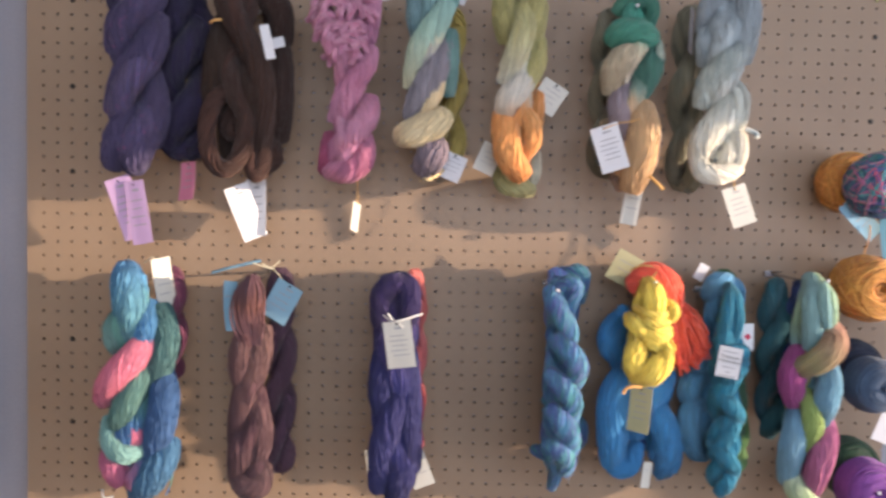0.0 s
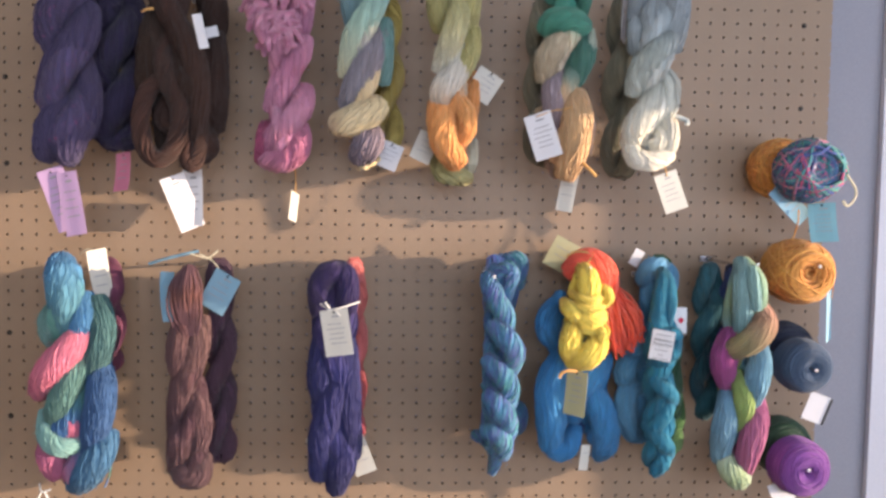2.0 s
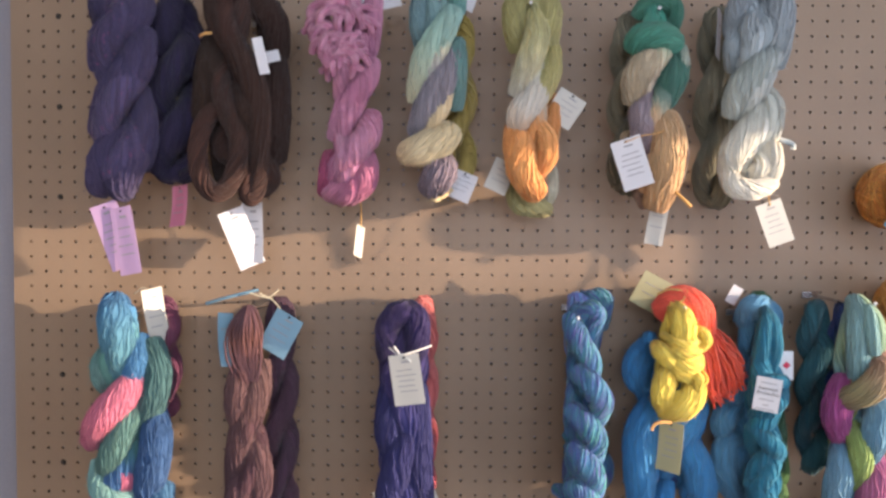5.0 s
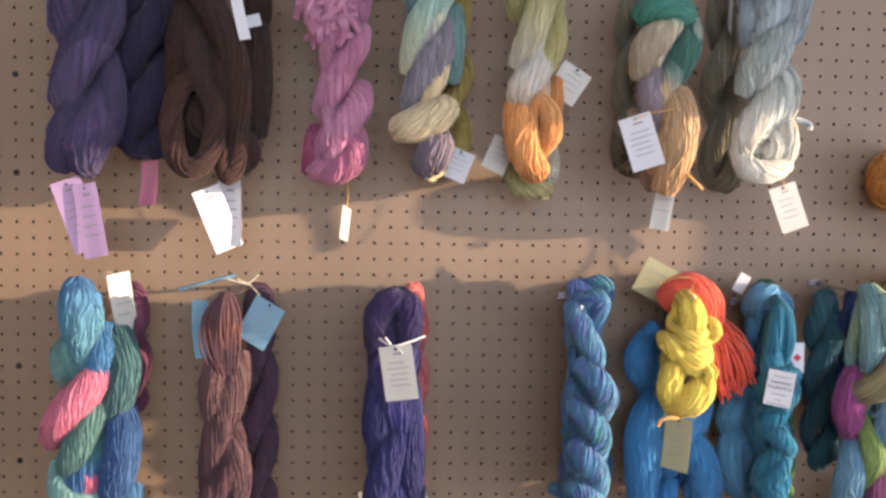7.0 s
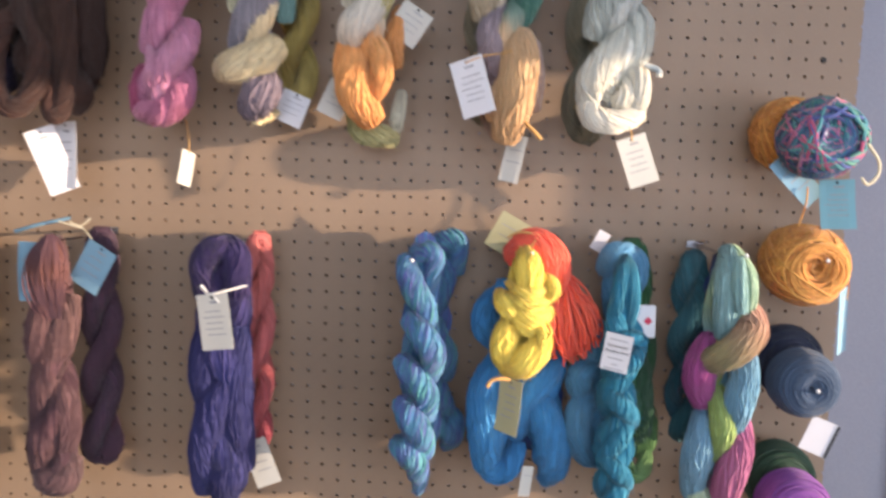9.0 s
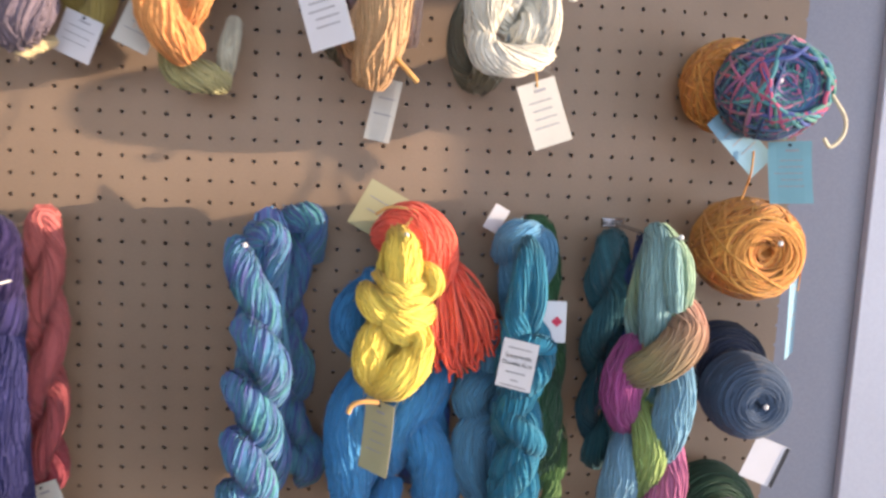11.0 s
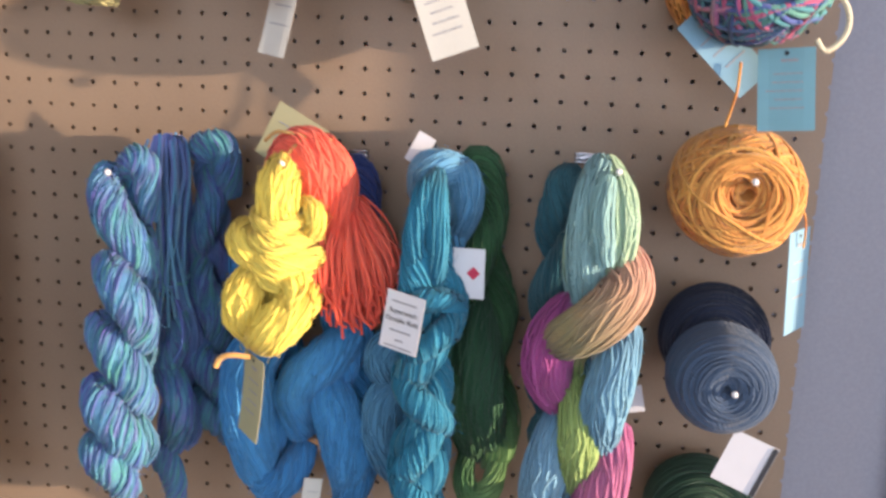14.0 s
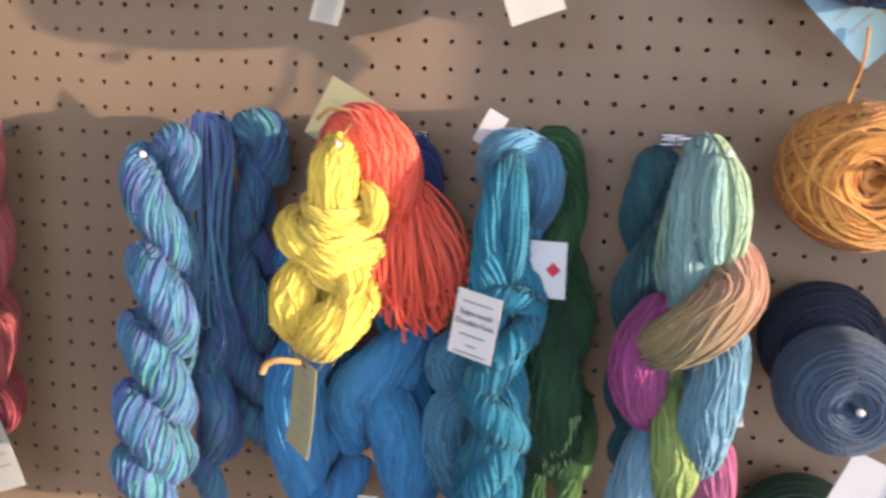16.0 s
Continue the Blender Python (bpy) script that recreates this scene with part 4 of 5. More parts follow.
# upper turns greyed to carry the shade, lower ones in sunlit cream
turns_of(h, [
    ("8e9aa2 98a4aa", 0.0200, (1.152, -0.146, 1.929), (1.112, -0.165, 1.914), (1.088, -0.165, 1.888), (1.087, -0.146, 1.848)),
    ("909ca4 9aa6ac 9eaaac", 0.0260, (1.133, -0.150, 1.924), (1.152, -0.169, 1.892), (1.150, -0.169, 1.845), (1.151, -0.150, 1.801)),
    ("97a3a9 a0acac", 0.0180, (1.129, -0.154, 1.891), (1.104, -0.173, 1.861), (1.107, -0.173, 1.827), (1.126, -0.154, 1.809)),
    ("96a2a8 9caaac", 0.0150, (1.095, -0.148, 1.866), (1.081, -0.170, 1.831), (1.088, -0.148, 1.796)),
    ("9ca8aa acb8b0 bcc2b6", 0.0240, (1.151, -0.162, 1.827), (1.122, -0.181, 1.800), (1.092, -0.181, 1.770), (1.083, -0.162, 1.725)),
    ("b0b8b0 c2c6ba d0cfc0", 0.0210, (1.131, -0.152, 1.770), (1.145, -0.171, 1.742), (1.140, -0.171, 1.703), (1.124, -0.152, 1.678))], 28, lean=42)
turns_of(h, [
    ("c0c4b8 d4d2c2 dedac8", 0.0240, (1.133, -0.162, 1.743), (1.105, -0.181, 1.702), (1.083, -0.181, 1.672), (1.081, -0.162, 1.638)),
    ("d8d4c4 e0dcca", 0.0170, (1.124, -0.150, 1.705), (1.145, -0.169, 1.682), (1.148, -0.169, 1.647), (1.139, -0.150, 1.615)),
    ("dcd8c6 e4decc dad4c0", 0.0190, (1.079, -0.160, 1.660), (1.083, -0.179, 1.620), (1.118, -0.179, 1.614), (1.153, -0.160, 1.630))], 29)
tag(h, (1.138, -0.176, 1.598), 0.040, 0.066, -20, 4, 0, CREAM_CARD, 0.04, 4, label="cream card tag with printed lines",
    string=(TWINE_GOLD, (1.136, -0.178, 1.612), (1.138, -0.182, 1.602), (1.139, -0.184, 1.592)))
wisps(h, Y_DOVE, o(h), [((1.148, -0.19, 1.69), (1.165, -0.195, 1.683), (1.166, -0.195, 1.675))], 0.004, "loose_strand")

# ---- balls ----
ball("amber yellow ball of yarn behind a multicoloured one", 1.388, -0.052, 1.612, 0.054, 0.046, Y_AMBER, 60, seed=31)
b = ball("multicoloured blue, teal and pink wound ball of yarn", 1.397, -0.142, 1.607, 0.054, 0.050, Y_CONFETTI, 95, 0.0021, (2, 50), seed=32)
tag(b, (1.352, -0.118, 1.578), 0.034, 0.080, -46, 8, 0, BLUE_CARD, 0.05, 3, label="pale blue card tag")
tag(b, (1.427, -0.136, 1.552), 0.044, 0.066, -5, -10, 4, TEAL_CARD, 0.2, 5, label="blue-green card tag with printed lines")
FRONT = [plain("c8567e", "b84a78"), plain("3f8a96", "4a98a0"), plain("4a8c84", "62a492"), plain("46589c", "5064a8")]
rng = np.random.default_rng(91)
for k in range(22):
    a0, swing = rng.uniform(0, 6.28), rng.uniform(1.9, 3.4)
    arc = [(1.402 + 0.055 * math.cos(a0 + swing * q) * (0.55 + 0.45 * abs(2 * q - 1)), -0.150 - 0.045 * (1 - (2 * q - 1) ** 2), 1.607 + 0.053 * math.sin(a0 + swing * q) * (0.55 + 0.45 * abs(2 * q - 1))) for q in (0, 0.25, 0.5, 0.75, 1)]
    wisps(b, FRONT[k % 4], o(b), [arc], 0.0024, "loose_strand")
wisps(b, TWINE_CREAM, o(b), [((1.440, -0.19, 1.60), (1.456, -0.19, 1.578), (1.456, -0.19, 1.560), (1.444, -0.19, 1.548), (1.436, -0.19, 1.556))], 0.0022, "loose_strand")
b = ball("amber orange wound ball of wool yarn with crossing strands", 1.403, -0.104, 1.431, 0.0555, 0.068, Y_AMBER, 110, 0.0017, (16, 62), seed=33)
tag(b, (1.461, -0.110, 1.400), 0.036, 0.094, -6, 50, 0, BLUE_CARD, 0.0, 3, label="pale blue card tag turned edge-on",
    string=(Y_AMBER, (1.450, -0.13, 1.43), (1.462, -0.12, 1.41), (1.464, -0.115, 1.385)))
wisps(b, Y_AMBER, o(b), [((1.395, -0.12, 1.54), (1.394, -0.12, 1.515), (1.388, -0.115, 1.485))], 0.0012, "loose_strand")
ball("dark navy ball of yarn behind a slate one", 1.406, -0.060, 1.284, 0.050, 0.044, Y_NAVY, 130, 0.0015, seed=34, coiled=True)
b = ball("slate blue wound ball of fine yarn", 1.402, -0.140, 1.270, 0.0455, 0.044, Y_SLATE, 230, 0.0014, seed=35, coiled=True)
card = tag(b, (1.436, -0.152, 1.220), 0.040, 0.050, 20, -6, 0, WHITE_CARD, 0.0, 0, False, head=False, label="white card tag with a dark printed edge")
bm = bmesh.new()
box(bm, (0.0152, -0.0011, -0.0495), (0.0195, -0.0007, -0.0005))
part("print", bm, DARK_INK, card)
ball("bottle green ball of yarn behind a purple one", 1.408, -0.058, 1.105, 0.052, 0.044, Y_BOTTLE, 120, 0.0015, seed=36, coiled=True)
b = ball("purple wound ball of yarn", 1.402, -0.140, 1.092, 0.0485, 0.046, Y_GRAPE, 200, 0.0015, seed=37, coiled=True)
tag(b, (1.372, -0.13, 1.060), 0.04, 0.04, -24, 0, 0, WHITE_CARD, 0.0, 0, False, head=False, label="white paper label")

# ---- lower row ----
h = hank("maroon_back", "maroon wool skein hanging behind another", 0.203, -0.085, 1.448, 1.235, 0.062, Y_MAROON, 1.0, -1, 0.5, seed=41)
tag(h, (0.196, -0.122, 1.456), 0.036, 0.092, -8, 58, 0, CREAM_CARD, 0.1, 3, False, label="cream card tag, curled",
    string=(TWINE_CREAM, (0.165, -0.11, 1.446), (0.178, -0.11, 1.456), (0.189, -0.11, 1.452)))
h = hank("lagoon", "blue, pink and green hand-dyed wool skein, loosely twisted", 0.168, -0.160, 1.450, 1.062, 0.080, Y_LAGOON, 1.55, -1, 1.9, taper=0.32, seed=42, fat_low=1.08)
turns_of(h, [
    ("3f82b8 4c8eae 5696a2", 0.031, (0.150, -0.150, 1.444), (0.158, -0.172, 1.418), (0.164, -0.178, 1.385), (0.170, -0.165, 1.325)),
    ("4084b4 387ab0", 0.021, (0.190, -0.150, 1.385), (0.194, -0.178, 1.350), (0.185, -0.180, 1.320), (0.170, -0.160, 1.300)),
    ("62928c 6c9a94", 0.017, (0.140, -0.145, 1.370), (0.130, -0.165, 1.345), (0.134, -0.165, 1.318), (0.140, -0.150, 1.300)),
    ("d87490 d8708e d06a88", 0.027, (0.196, -0.165, 1.335), (0.176, -0.195, 1.300), (0.142, -0.198, 1.262), (0.118, -0.165, 1.222)),
    ("3c6a6c 446f72", 0.026, (0.206, -0.150, 1.380), (0.222, -0.168, 1.335), (0.212, -0.170, 1.285), (0.192, -0.155, 1.235)),
    ("588680 4a7874", 0.024, (0.190, -0.165, 1.290), (0.176, -0.190, 1.250), (0.156, -0.190, 1.205), (0.140, -0.165, 1.170)),
    ("2f5a8c 345f94", 0.028, (0.212, -0.155, 1.275), (0.222, -0.178, 1.230), (0.214, -0.180, 1.180), (0.196, -0.165, 1.120)),
    ("78aca8 6c9e9a", 0.019, (0.128, -0.165, 1.195), (0.138, -0.192, 1.160), (0.162, -0.198, 1.140), (0.192, -0.170, 1.148)),
    ("d4688c cf6a90", 0.013, (0.168, -0.175, 1.195), (0.178, -0.190, 1.178), (0.176, -0.180, 1.150)),
    ("376c94 3b739c", 0.029, (0.226, -0.155, 1.160), (0.218, -0.180, 1.125), (0.196, -0.180, 1.090), (0.170, -0.155, 1.066)),
    ("c4688e b85c84", 0.023, (0.130, -0.155, 1.150), (0.136, -0.175, 1.120), (0.150, -0.170, 1.085))], 5, fine=True, lean=35)
wisps(h, TWINE_WHITE, o(h), [((0.118, -0.17, 1.075), (0.125, -0.18, 1.065), (0.140, -0.18, 1.068)), ((0.125, -0.18, 1.065), (0.115, -0.18, 1.045)), ((0.128, -0.18, 1.066), (0.14, -0.18, 1.045))], 0.0016, "tie")
wisps(h, Y_LAGOON, o(h), [((0.21, -0.17, 1.17), (0.228, -0.17, 1.15), (0.232, -0.17, 1.10), (0.222, -0.17, 1.068))], 0.0014, "loose_strand")
h = hank("plum_back", "dark plum wool skein hanging behind another", 0.392, -0.085, 1.450, 1.072, 0.064, Y_PLUM, 1.6, -1, 0.2, strand=0.00085, seed=43)
tag(h, (0.418, -0.140, 1.418), 0.048, 0.066, 28, -8, 0, BLUE_CARD, 0.05, 3, label="pale blue card tag",
    string=(TWINE_CREAM, (0.375, -0.13, 1.448), (0.390, -0.135, 1.440), (0.402, -0.14, 1.428)))
h = hank("cocoa", "reddish brown wool skein, twisted, with loose top loops", 0.358, -0.160, 1.447, 1.07, 0.062, Y_COCOA, 1.4, -1, 1.2, taper=0.3, start=0.3, strand=0.00085, seed=44, loose=0.16)
turns_of(h, [
    ("6e4c4a 64444a", 0.0210, (0.348, -0.158, 1.353), (0.343, -0.177, 1.314), (0.343, -0.177, 1.276), (0.350, -0.158, 1.238)),
    ("70504c 664648 5c3e46", 0.0240, (0.374, -0.150, 1.350), (0.373, -0.169, 1.297), (0.346, -0.169, 1.235), (0.333, -0.150, 1.145)),
    ("664648 5e4048", 0.0220, (0.353, -0.146, 1.236), (0.375, -0.165, 1.201), (0.376, -0.165, 1.150), (0.354, -0.146, 1.104)),
    ("5c3e48 644448", 0.0230, (0.346, -0.152, 1.180), (0.345, -0.174, 1.147), (0.334, -0.152, 1.089)),
    ("60424a 684a4c", 0.0230, (0.334, -0.154, 1.095), (0.352, -0.173, 1.086), (0.378, -0.173, 1.086), (0.380, -0.154, 1.119))], 30, lean=45, fine=True)
rng = np.random.default_rng(78)
for k in range(26):
    q, w = (k % 13) / 12 - 0.5 + 0.03 * rng.normal(), rng.normal(0, 0.0025, 3)
    y = -0.186 + 0.012 * (k // 13)
    wisps(h, Y_COCOA, o(h), [((0.362 + 0.014 * q, y, 1.438 - 0.01 * abs(q)), (0.356 + 0.044 * q + w[0], y - 0.012 + 0.02 * abs(q), 1.405), (0.357 + 0.048 * q + w[1], y - 0.008, 1.365), (0.361 + 0.026 * q + w[2], y + 0.004, 1.322))], 0.00165, "loose_strand")
wisps(h, BLUE_CARD, o(h), [((0.282, -0.12, 1.433), (0.318, -0.13, 1.444), (0.366, -0.13, 1.456))], 0.0026, "paper_band")
tag(h, (0.324, -0.165, 1.424), 0.022, 0.080, 6, 55, 0, BLUE_CARD, 0.2, 2, False, head=False, label="pale blue paper strip")
wisps(h, TWINE_CREAM, o(h), [((0.37, -0.14, 1.452), (0.385, -0.14, 1.446), (0.40, -0.14, 1.458)), ((0.355, -0.14, 1.452), (0.372, -0.14, 1.447), (0.39, -0.14, 1.443))], 0.0012, "tie")
h = hank("rose_back", "rose red wool skein hanging behind another", 0.622, -0.070, 1.452, 1.105, 0.056, Y_RED_BACK, 1.6, -1, 0.4, seed=45)
tag(h, (0.622, -0.092, 1.132), 0.038, 0.072, -22, 0, 0, CREAM_CARD, 0.03, 3, label="cream card tag")
tag(h, (0.560, -0.098, 1.130), 0.034, 0.044, -8, 0, 0, CREAM_CARD, 0.0, 2, False, head=False, label="cream card tag")
h = hank("violet", "deep violet-blue wool skein, twisted and tied with white string", 0.596, -0.155, 1.448, 1.06, 0.082, Y_VIOLET, 1.0, 1, 0.1, taper=0.45, start=0.25, strand=0.00085, seed=46)
turns_of(h, [
    ("2f2454 382a5c", 0.0220, (0.569, -0.156, 1.352), (0.569, -0.175, 1.407), (0.588, -0.175, 1.429), (0.615, -0.156, 1.423)),
    ("33285a 3a2c60", 0.0220, (0.587, -0.150, 1.433), (0.615, -0.169, 1.424), (0.616, -0.169, 1.391), (0.614, -0.150, 1.349)),
    ("2c2c62 343670", 0.0250, (0.581, -0.154, 1.343), (0.574, -0.173, 1.280), (0.574, -0.173, 1.235), (0.587, -0.154, 1.185)),
    ("343670 2c2c64", 0.0270, (0.614, -0.150, 1.315), (0.615, -0.169, 1.252), (0.617, -0.169, 1.184), (0.625, -0.150, 1.111)),
    ("302f68 383a76", 0.0270, (0.616, -0.162, 1.261), (0.593, -0.181, 1.215), (0.577, -0.181, 1.159), (0.572, -0.162, 1.080)),
    ("34346e 2c2c62", 0.0250, (0.613, -0.154, 1.152), (0.606, -0.176, 1.107), (0.598, -0.154, 1.054))], 31, lean=45, fine=True)
tag(h, (0.597, -0.222, 1.372), 0.046, 0.074, -9, -12, 0, CREAM_CARD, 0.02, 5, label="cream card tag with printed lines")
wisps(h, TWINE_WHITE, o(h), [((0.575, -0.20, 1.378), (0.592, -0.222, 1.372), (0.612, -0.222, 1.376), (0.638, -0.20, 1.382)), ((0.592, -0.22, 1.372), (0.584, -0.225, 1.384)), ((0.598, -0.22, 1.372), (0.608, -0.226, 1.362))], 0.0013, "tie")

h = hank("ocean_back", "blue and violet wool skein hanging at the board", 0.890, -0.042, 1.460, 1.130, 0.046, Y_OCEAN_BACK, 2.4, 1, 0.8, seed=47)
turns_of(h, [
    ("~5a66b0 4a98b4 3f9a92 446cb2 5896c2 5854a6 3a8a9a 4a60ac", 0.0200, (0.880, -0.050, 1.434), (0.899, -0.069, 1.441), (0.915, -0.069, 1.441), (0.914, -0.050, 1.390)),
    ("~3f7cb4 4a98b4 6c74b8 3f9a92 4894be 4258a6 5c66b2 328099", 0.0180, (0.896, -0.046, 1.423), (0.901, -0.065, 1.385), (0.888, -0.065, 1.347), (0.874, -0.046, 1.311)),
    ("~5a66b0 4a98b4 3f9a92 446cb2 5896c2 5854a6 3a8a9a 4a60ac", 0.0190, (0.878, -0.052, 1.331), (0.890, -0.071, 1.298), (0.907, -0.071, 1.268), (0.903, -0.052, 1.230)),
    ("~3f7cb4 4a98b4 6c74b8 3f9a92 4894be 4258a6 5c66b2 328099", 0.0180, (0.880, -0.052, 1.251), (0.888, -0.071, 1.224), (0.904, -0.071, 1.197), (0.910, -0.052, 1.171)),
    ("~5a66b0 4a98b4 3f9a92 446cb2 5896c2 5854a6 3a8a9a 4a60ac", 0.0190, (0.874, -0.052, 1.187), (0.888, -0.071, 1.169), (0.911, -0.071, 1.151), (0.921, -0.052, 1.131)),
    ("~3f7cb4 4a98b4 6c74b8 3f9a92 4894be 4258a6 5c66b2 328099", 0.0150, (0.905, -0.046, 1.181), (0.923, -0.065, 1.173), (0.924, -0.065, 1.143), (0.905, -0.046, 1.121))], 8, lean=66)
h = hank("ocean_mid", "loose blue and violet strands of a skein", 0.873, -0.086, 1.460, 1.112, 0.05, Y_OCEAN_BACK, 0.9, 1, 1.6, start=0.45, ply=0.7, seed=48, loose=0.34)
turns_of(h, [
    ("~3f7cb4 4a98b4 6c74b8 3f9a92 4894be 4258a6 5c66b2 328099", 0.0170, (0.852, -0.096, 1.229), (0.881, -0.115, 1.206), (0.889, -0.115, 1.172), (0.868, -0.096, 1.125)),
    ("~5a66b0 4a98b4 3f9a92 446cb2 5896c2 5854a6 3a8a9a 4a60ac", 0.0150, (0.835, -0.090, 1.134), (0.859, -0.109, 1.132), (0.875, -0.109, 1.104), (0.870, -0.090, 1.064)),
    ("~5a66b0 4a98b4 3f9a92 446cb2 5896c2 5854a6 3a8a9a 4a60ac", 0.0140, (0.878, -0.092, 1.280), (0.886, -0.111, 1.258), (0.876, -0.111, 1.226), (0.855, -0.092, 1.199))], 9, lean=62)
OCEAN_ENDS = [plain("6a74c0", "5a8cc8"), plain("4a90c4", "6ab4d4"), plain("7c84c8", "4aaaa2"), plain("5a70bc", "58a8c4")]
rng = np.random.default_rng(77)
for k in range(30):
    q = (k % 10) / 9 - 0.5 + 0.04 * rng.normal()
    y = -0.098 - 0.016 * (k // 10)
    w = rng.normal(0, 0.005, 3)
    foot = 1.265 + 0.05 * rng.random()
    wisps(h, OCEAN_ENDS[k % 4], o(h), [((0.868 + 0.024 * q, y + 0.02, 1.454 - 0.014 * abs(q)), (0.872 + 0.042 * q, y, 1.415), (0.871 + 0.040 * q + w[0], y - 0.004, 1.365), (0.874 + 0.038 * q + w[1], y - 0.004, 1.315), (0.876 + 0.030 * q + w[2], y + 0.004, foot))], 0.0014, "loose_strand")
wisps(h, plain("6a6cc0", "4a7cc0"), o(h), [((0.880, -0.116, 1.315), (0.896, -0.131, 1.285), (0.898, -0.131, 1.255), (0.886, -0.126, 1.232)), ((0.874, -0.121, 1.40), (0.880, -0.131, 1.33), (0.872, -0.131, 1.26)), ((0.863, -0.121, 1.42), (0.868, -0.136, 1.34), (0.862, -0.131, 1.25))], 0.0014, "loose_strand")
h = hank("ocean", "blue, turquoise and violet wool skein, tightly twisted", 0.862, -0.152, 1.452, 1.12, 0.044, Y_OCEAN, 2.9, 1, 2.4, ply=1.0, seed=49)
turns_of(h, [
    ("~3f7cb4 4a98b4 6c74b8 3f9a92 4894be 4258a6 5c66b2 328099", 0.0150, (0.854, -0.156, 1.419), (0.878, -0.175, 1.438), (0.888, -0.175, 1.428), (0.880, -0.156, 1.379)),
    ("~5a66b0 4a98b4 3f9a92 446cb2 5896c2 5854a6 3a8a9a 4a60ac", 0.0200, (0.847, -0.164, 1.425), (0.850, -0.180, 1.407), (0.862, -0.186, 1.380), (0.879, -0.180, 1.355), (0.879, -0.164, 1.327)),
    ("~3f7cb4 4a98b4 6c74b8 3f9a92 4894be 4258a6 5c66b2 328099", 0.0210, (0.853, -0.186, 1.346), (0.874, -0.205, 1.328), (0.891, -0.205, 1.302), (0.886, -0.186, 1.266)),
    ("~5a66b0 4a98b4 3f9a92 446cb2 5896c2 5854a6 3a8a9a 4a60ac", 0.0210, (0.845, -0.186, 1.290), (0.863, -0.205, 1.272), (0.883, -0.205, 1.246), (0.883, -0.186, 1.208)),
    ("~3f7cb4 4a98b4 6c74b8 3f9a92 4894be 4258a6 5c66b2 328099", 0.0210, (0.847, -0.198, 1.235), (0.862, -0.217, 1.218), (0.878, -0.217, 1.194), (0.883, -0.198, 1.161)),
    ("~5a66b0 4a98b4 3f9a92 446cb2 5896c2 5854a6 3a8a9a 4a60ac", 0.0200, (0.843, -0.198, 1.177), (0.858, -0.217, 1.172), (0.873, -0.217, 1.157), (0.875, -0.198, 1.127))], 10, lean=70)
turns_of(h, [
    ("~5a66b0 4a98b4 3f9a92 446cb2 5896c2 5854a6 3a8a9a 4a60ac", 0.0110, (0.874, -0.150, 1.366), (0.885, -0.169, 1.351), (0.884, -0.169, 1.329), (0.868, -0.150, 1.306)),
    ("~3f7cb4 4a98b4 6c74b8 3f9a92 4894be 4258a6 5c66b2 328099", 0.0120, (0.872, -0.150, 1.303), (0.883, -0.172, 1.287), (0.873, -0.150, 1.251))], 36)
h = hank("royal_back", "royal blue wool skein hanging at the board", 1.045, -0.055, 1.448, 1.12, 0.075, Y_ROYAL, 1.4, -1, 0.0, seed=50)
h = hank("azure", "bright azure blue wool skein, loosely twisted, wide at the foot", 0.985, -0.095, 1.40, 1.11, 0.05, Y_AZURE, 1.1, -1, 1.0, strand=0.00085, seed=51, fat_low=1.15)
turns_of(h, [
    ("1e80be 2a92d0", 0.0300, (0.993, -0.112, 1.289), (0.963, -0.131, 1.238), (0.965, -0.131, 1.179), (0.970, -0.112, 1.114)),
    ("2288c6 1c7cba", 0.0200, (0.959, -0.100, 1.141), (0.978, -0.119, 1.109), (1.003, -0.119, 1.117), (1.016, -0.100, 1.152)),
    ("1f84c4 2a90cc", 0.0220, (0.985, -0.090, 1.375), (0.958, -0.109, 1.347), (0.959, -0.109, 1.317), (0.988, -0.090, 1.290))], 32, fine=True)
h = hank("azure_b", "bright azure blue wool skein, wide at the foot", 1.052, -0.090, 1.40, 1.11, 0.055, Y_AZURE, 1.2, -1, 2.4, strand=0.00085, seed=52, fat_low=1.15)
turns_of(h, [
    ("2288c6 2c94d2 1e80be", 0.0250, (1.064, -0.106, 1.274), (1.040, -0.125, 1.248), (1.010, -0.125, 1.218), (1.011, -0.106, 1.163)),
    ("1f84c2 2a92d0", 0.0280, (1.027, -0.104, 1.233), (1.053, -0.123, 1.194), (1.066, -0.123, 1.149), (1.064, -0.104, 1.105)),
    ("1c7cb8 2288c4", 0.0180, (1.085, -0.100, 1.168), (1.071, -0.122, 1.119), (1.053, -0.100, 1.097))], 33, fine=True)
tag(h, (1.030, -0.125, 1.125), 0.018, 0.045, 7, 20, 0, CREAM_CARD, 0.0, 1, False, head=False, label="cream card tag")

# red skein bent over the hook, its end a fan of loose strands
base = new("yarn_skein")
base.location = (1.03, -0.12, 1.455)
tagged(base, "orange-red wool skein ending in a loose tassel", "yarn skein", "hanging yarn")
HANKS["red"] = base
way = np.linspace(0, 1, 40)
keys = np.array((0.0, 0.25, 0.5, 0.75, 1.0))
P = np.stack([np.interp(way, keys, q) for q in ((0.994, 1.018, 1.041, 1.049, 1.036), (-0.118, -0.138, -0.146, -0.146, -0.130), (1.424, 1.445, 1.430, 1.404, 1.366))], 1)
for _ in range(12):
    P[1:-1] = 0.5 * P[1:-1] + 0.25 * (P[:-2] + P[2:])
P = P - np.array(o(base))
R = 0.010 + 0.020 * np.sin(np.linspace(0.5, 2.8, 40))
v, f, u = joined(bundle(P, R, 84, 0.0011, np.random.default_rng(61), 0.35, closed=False, loose=0.08))
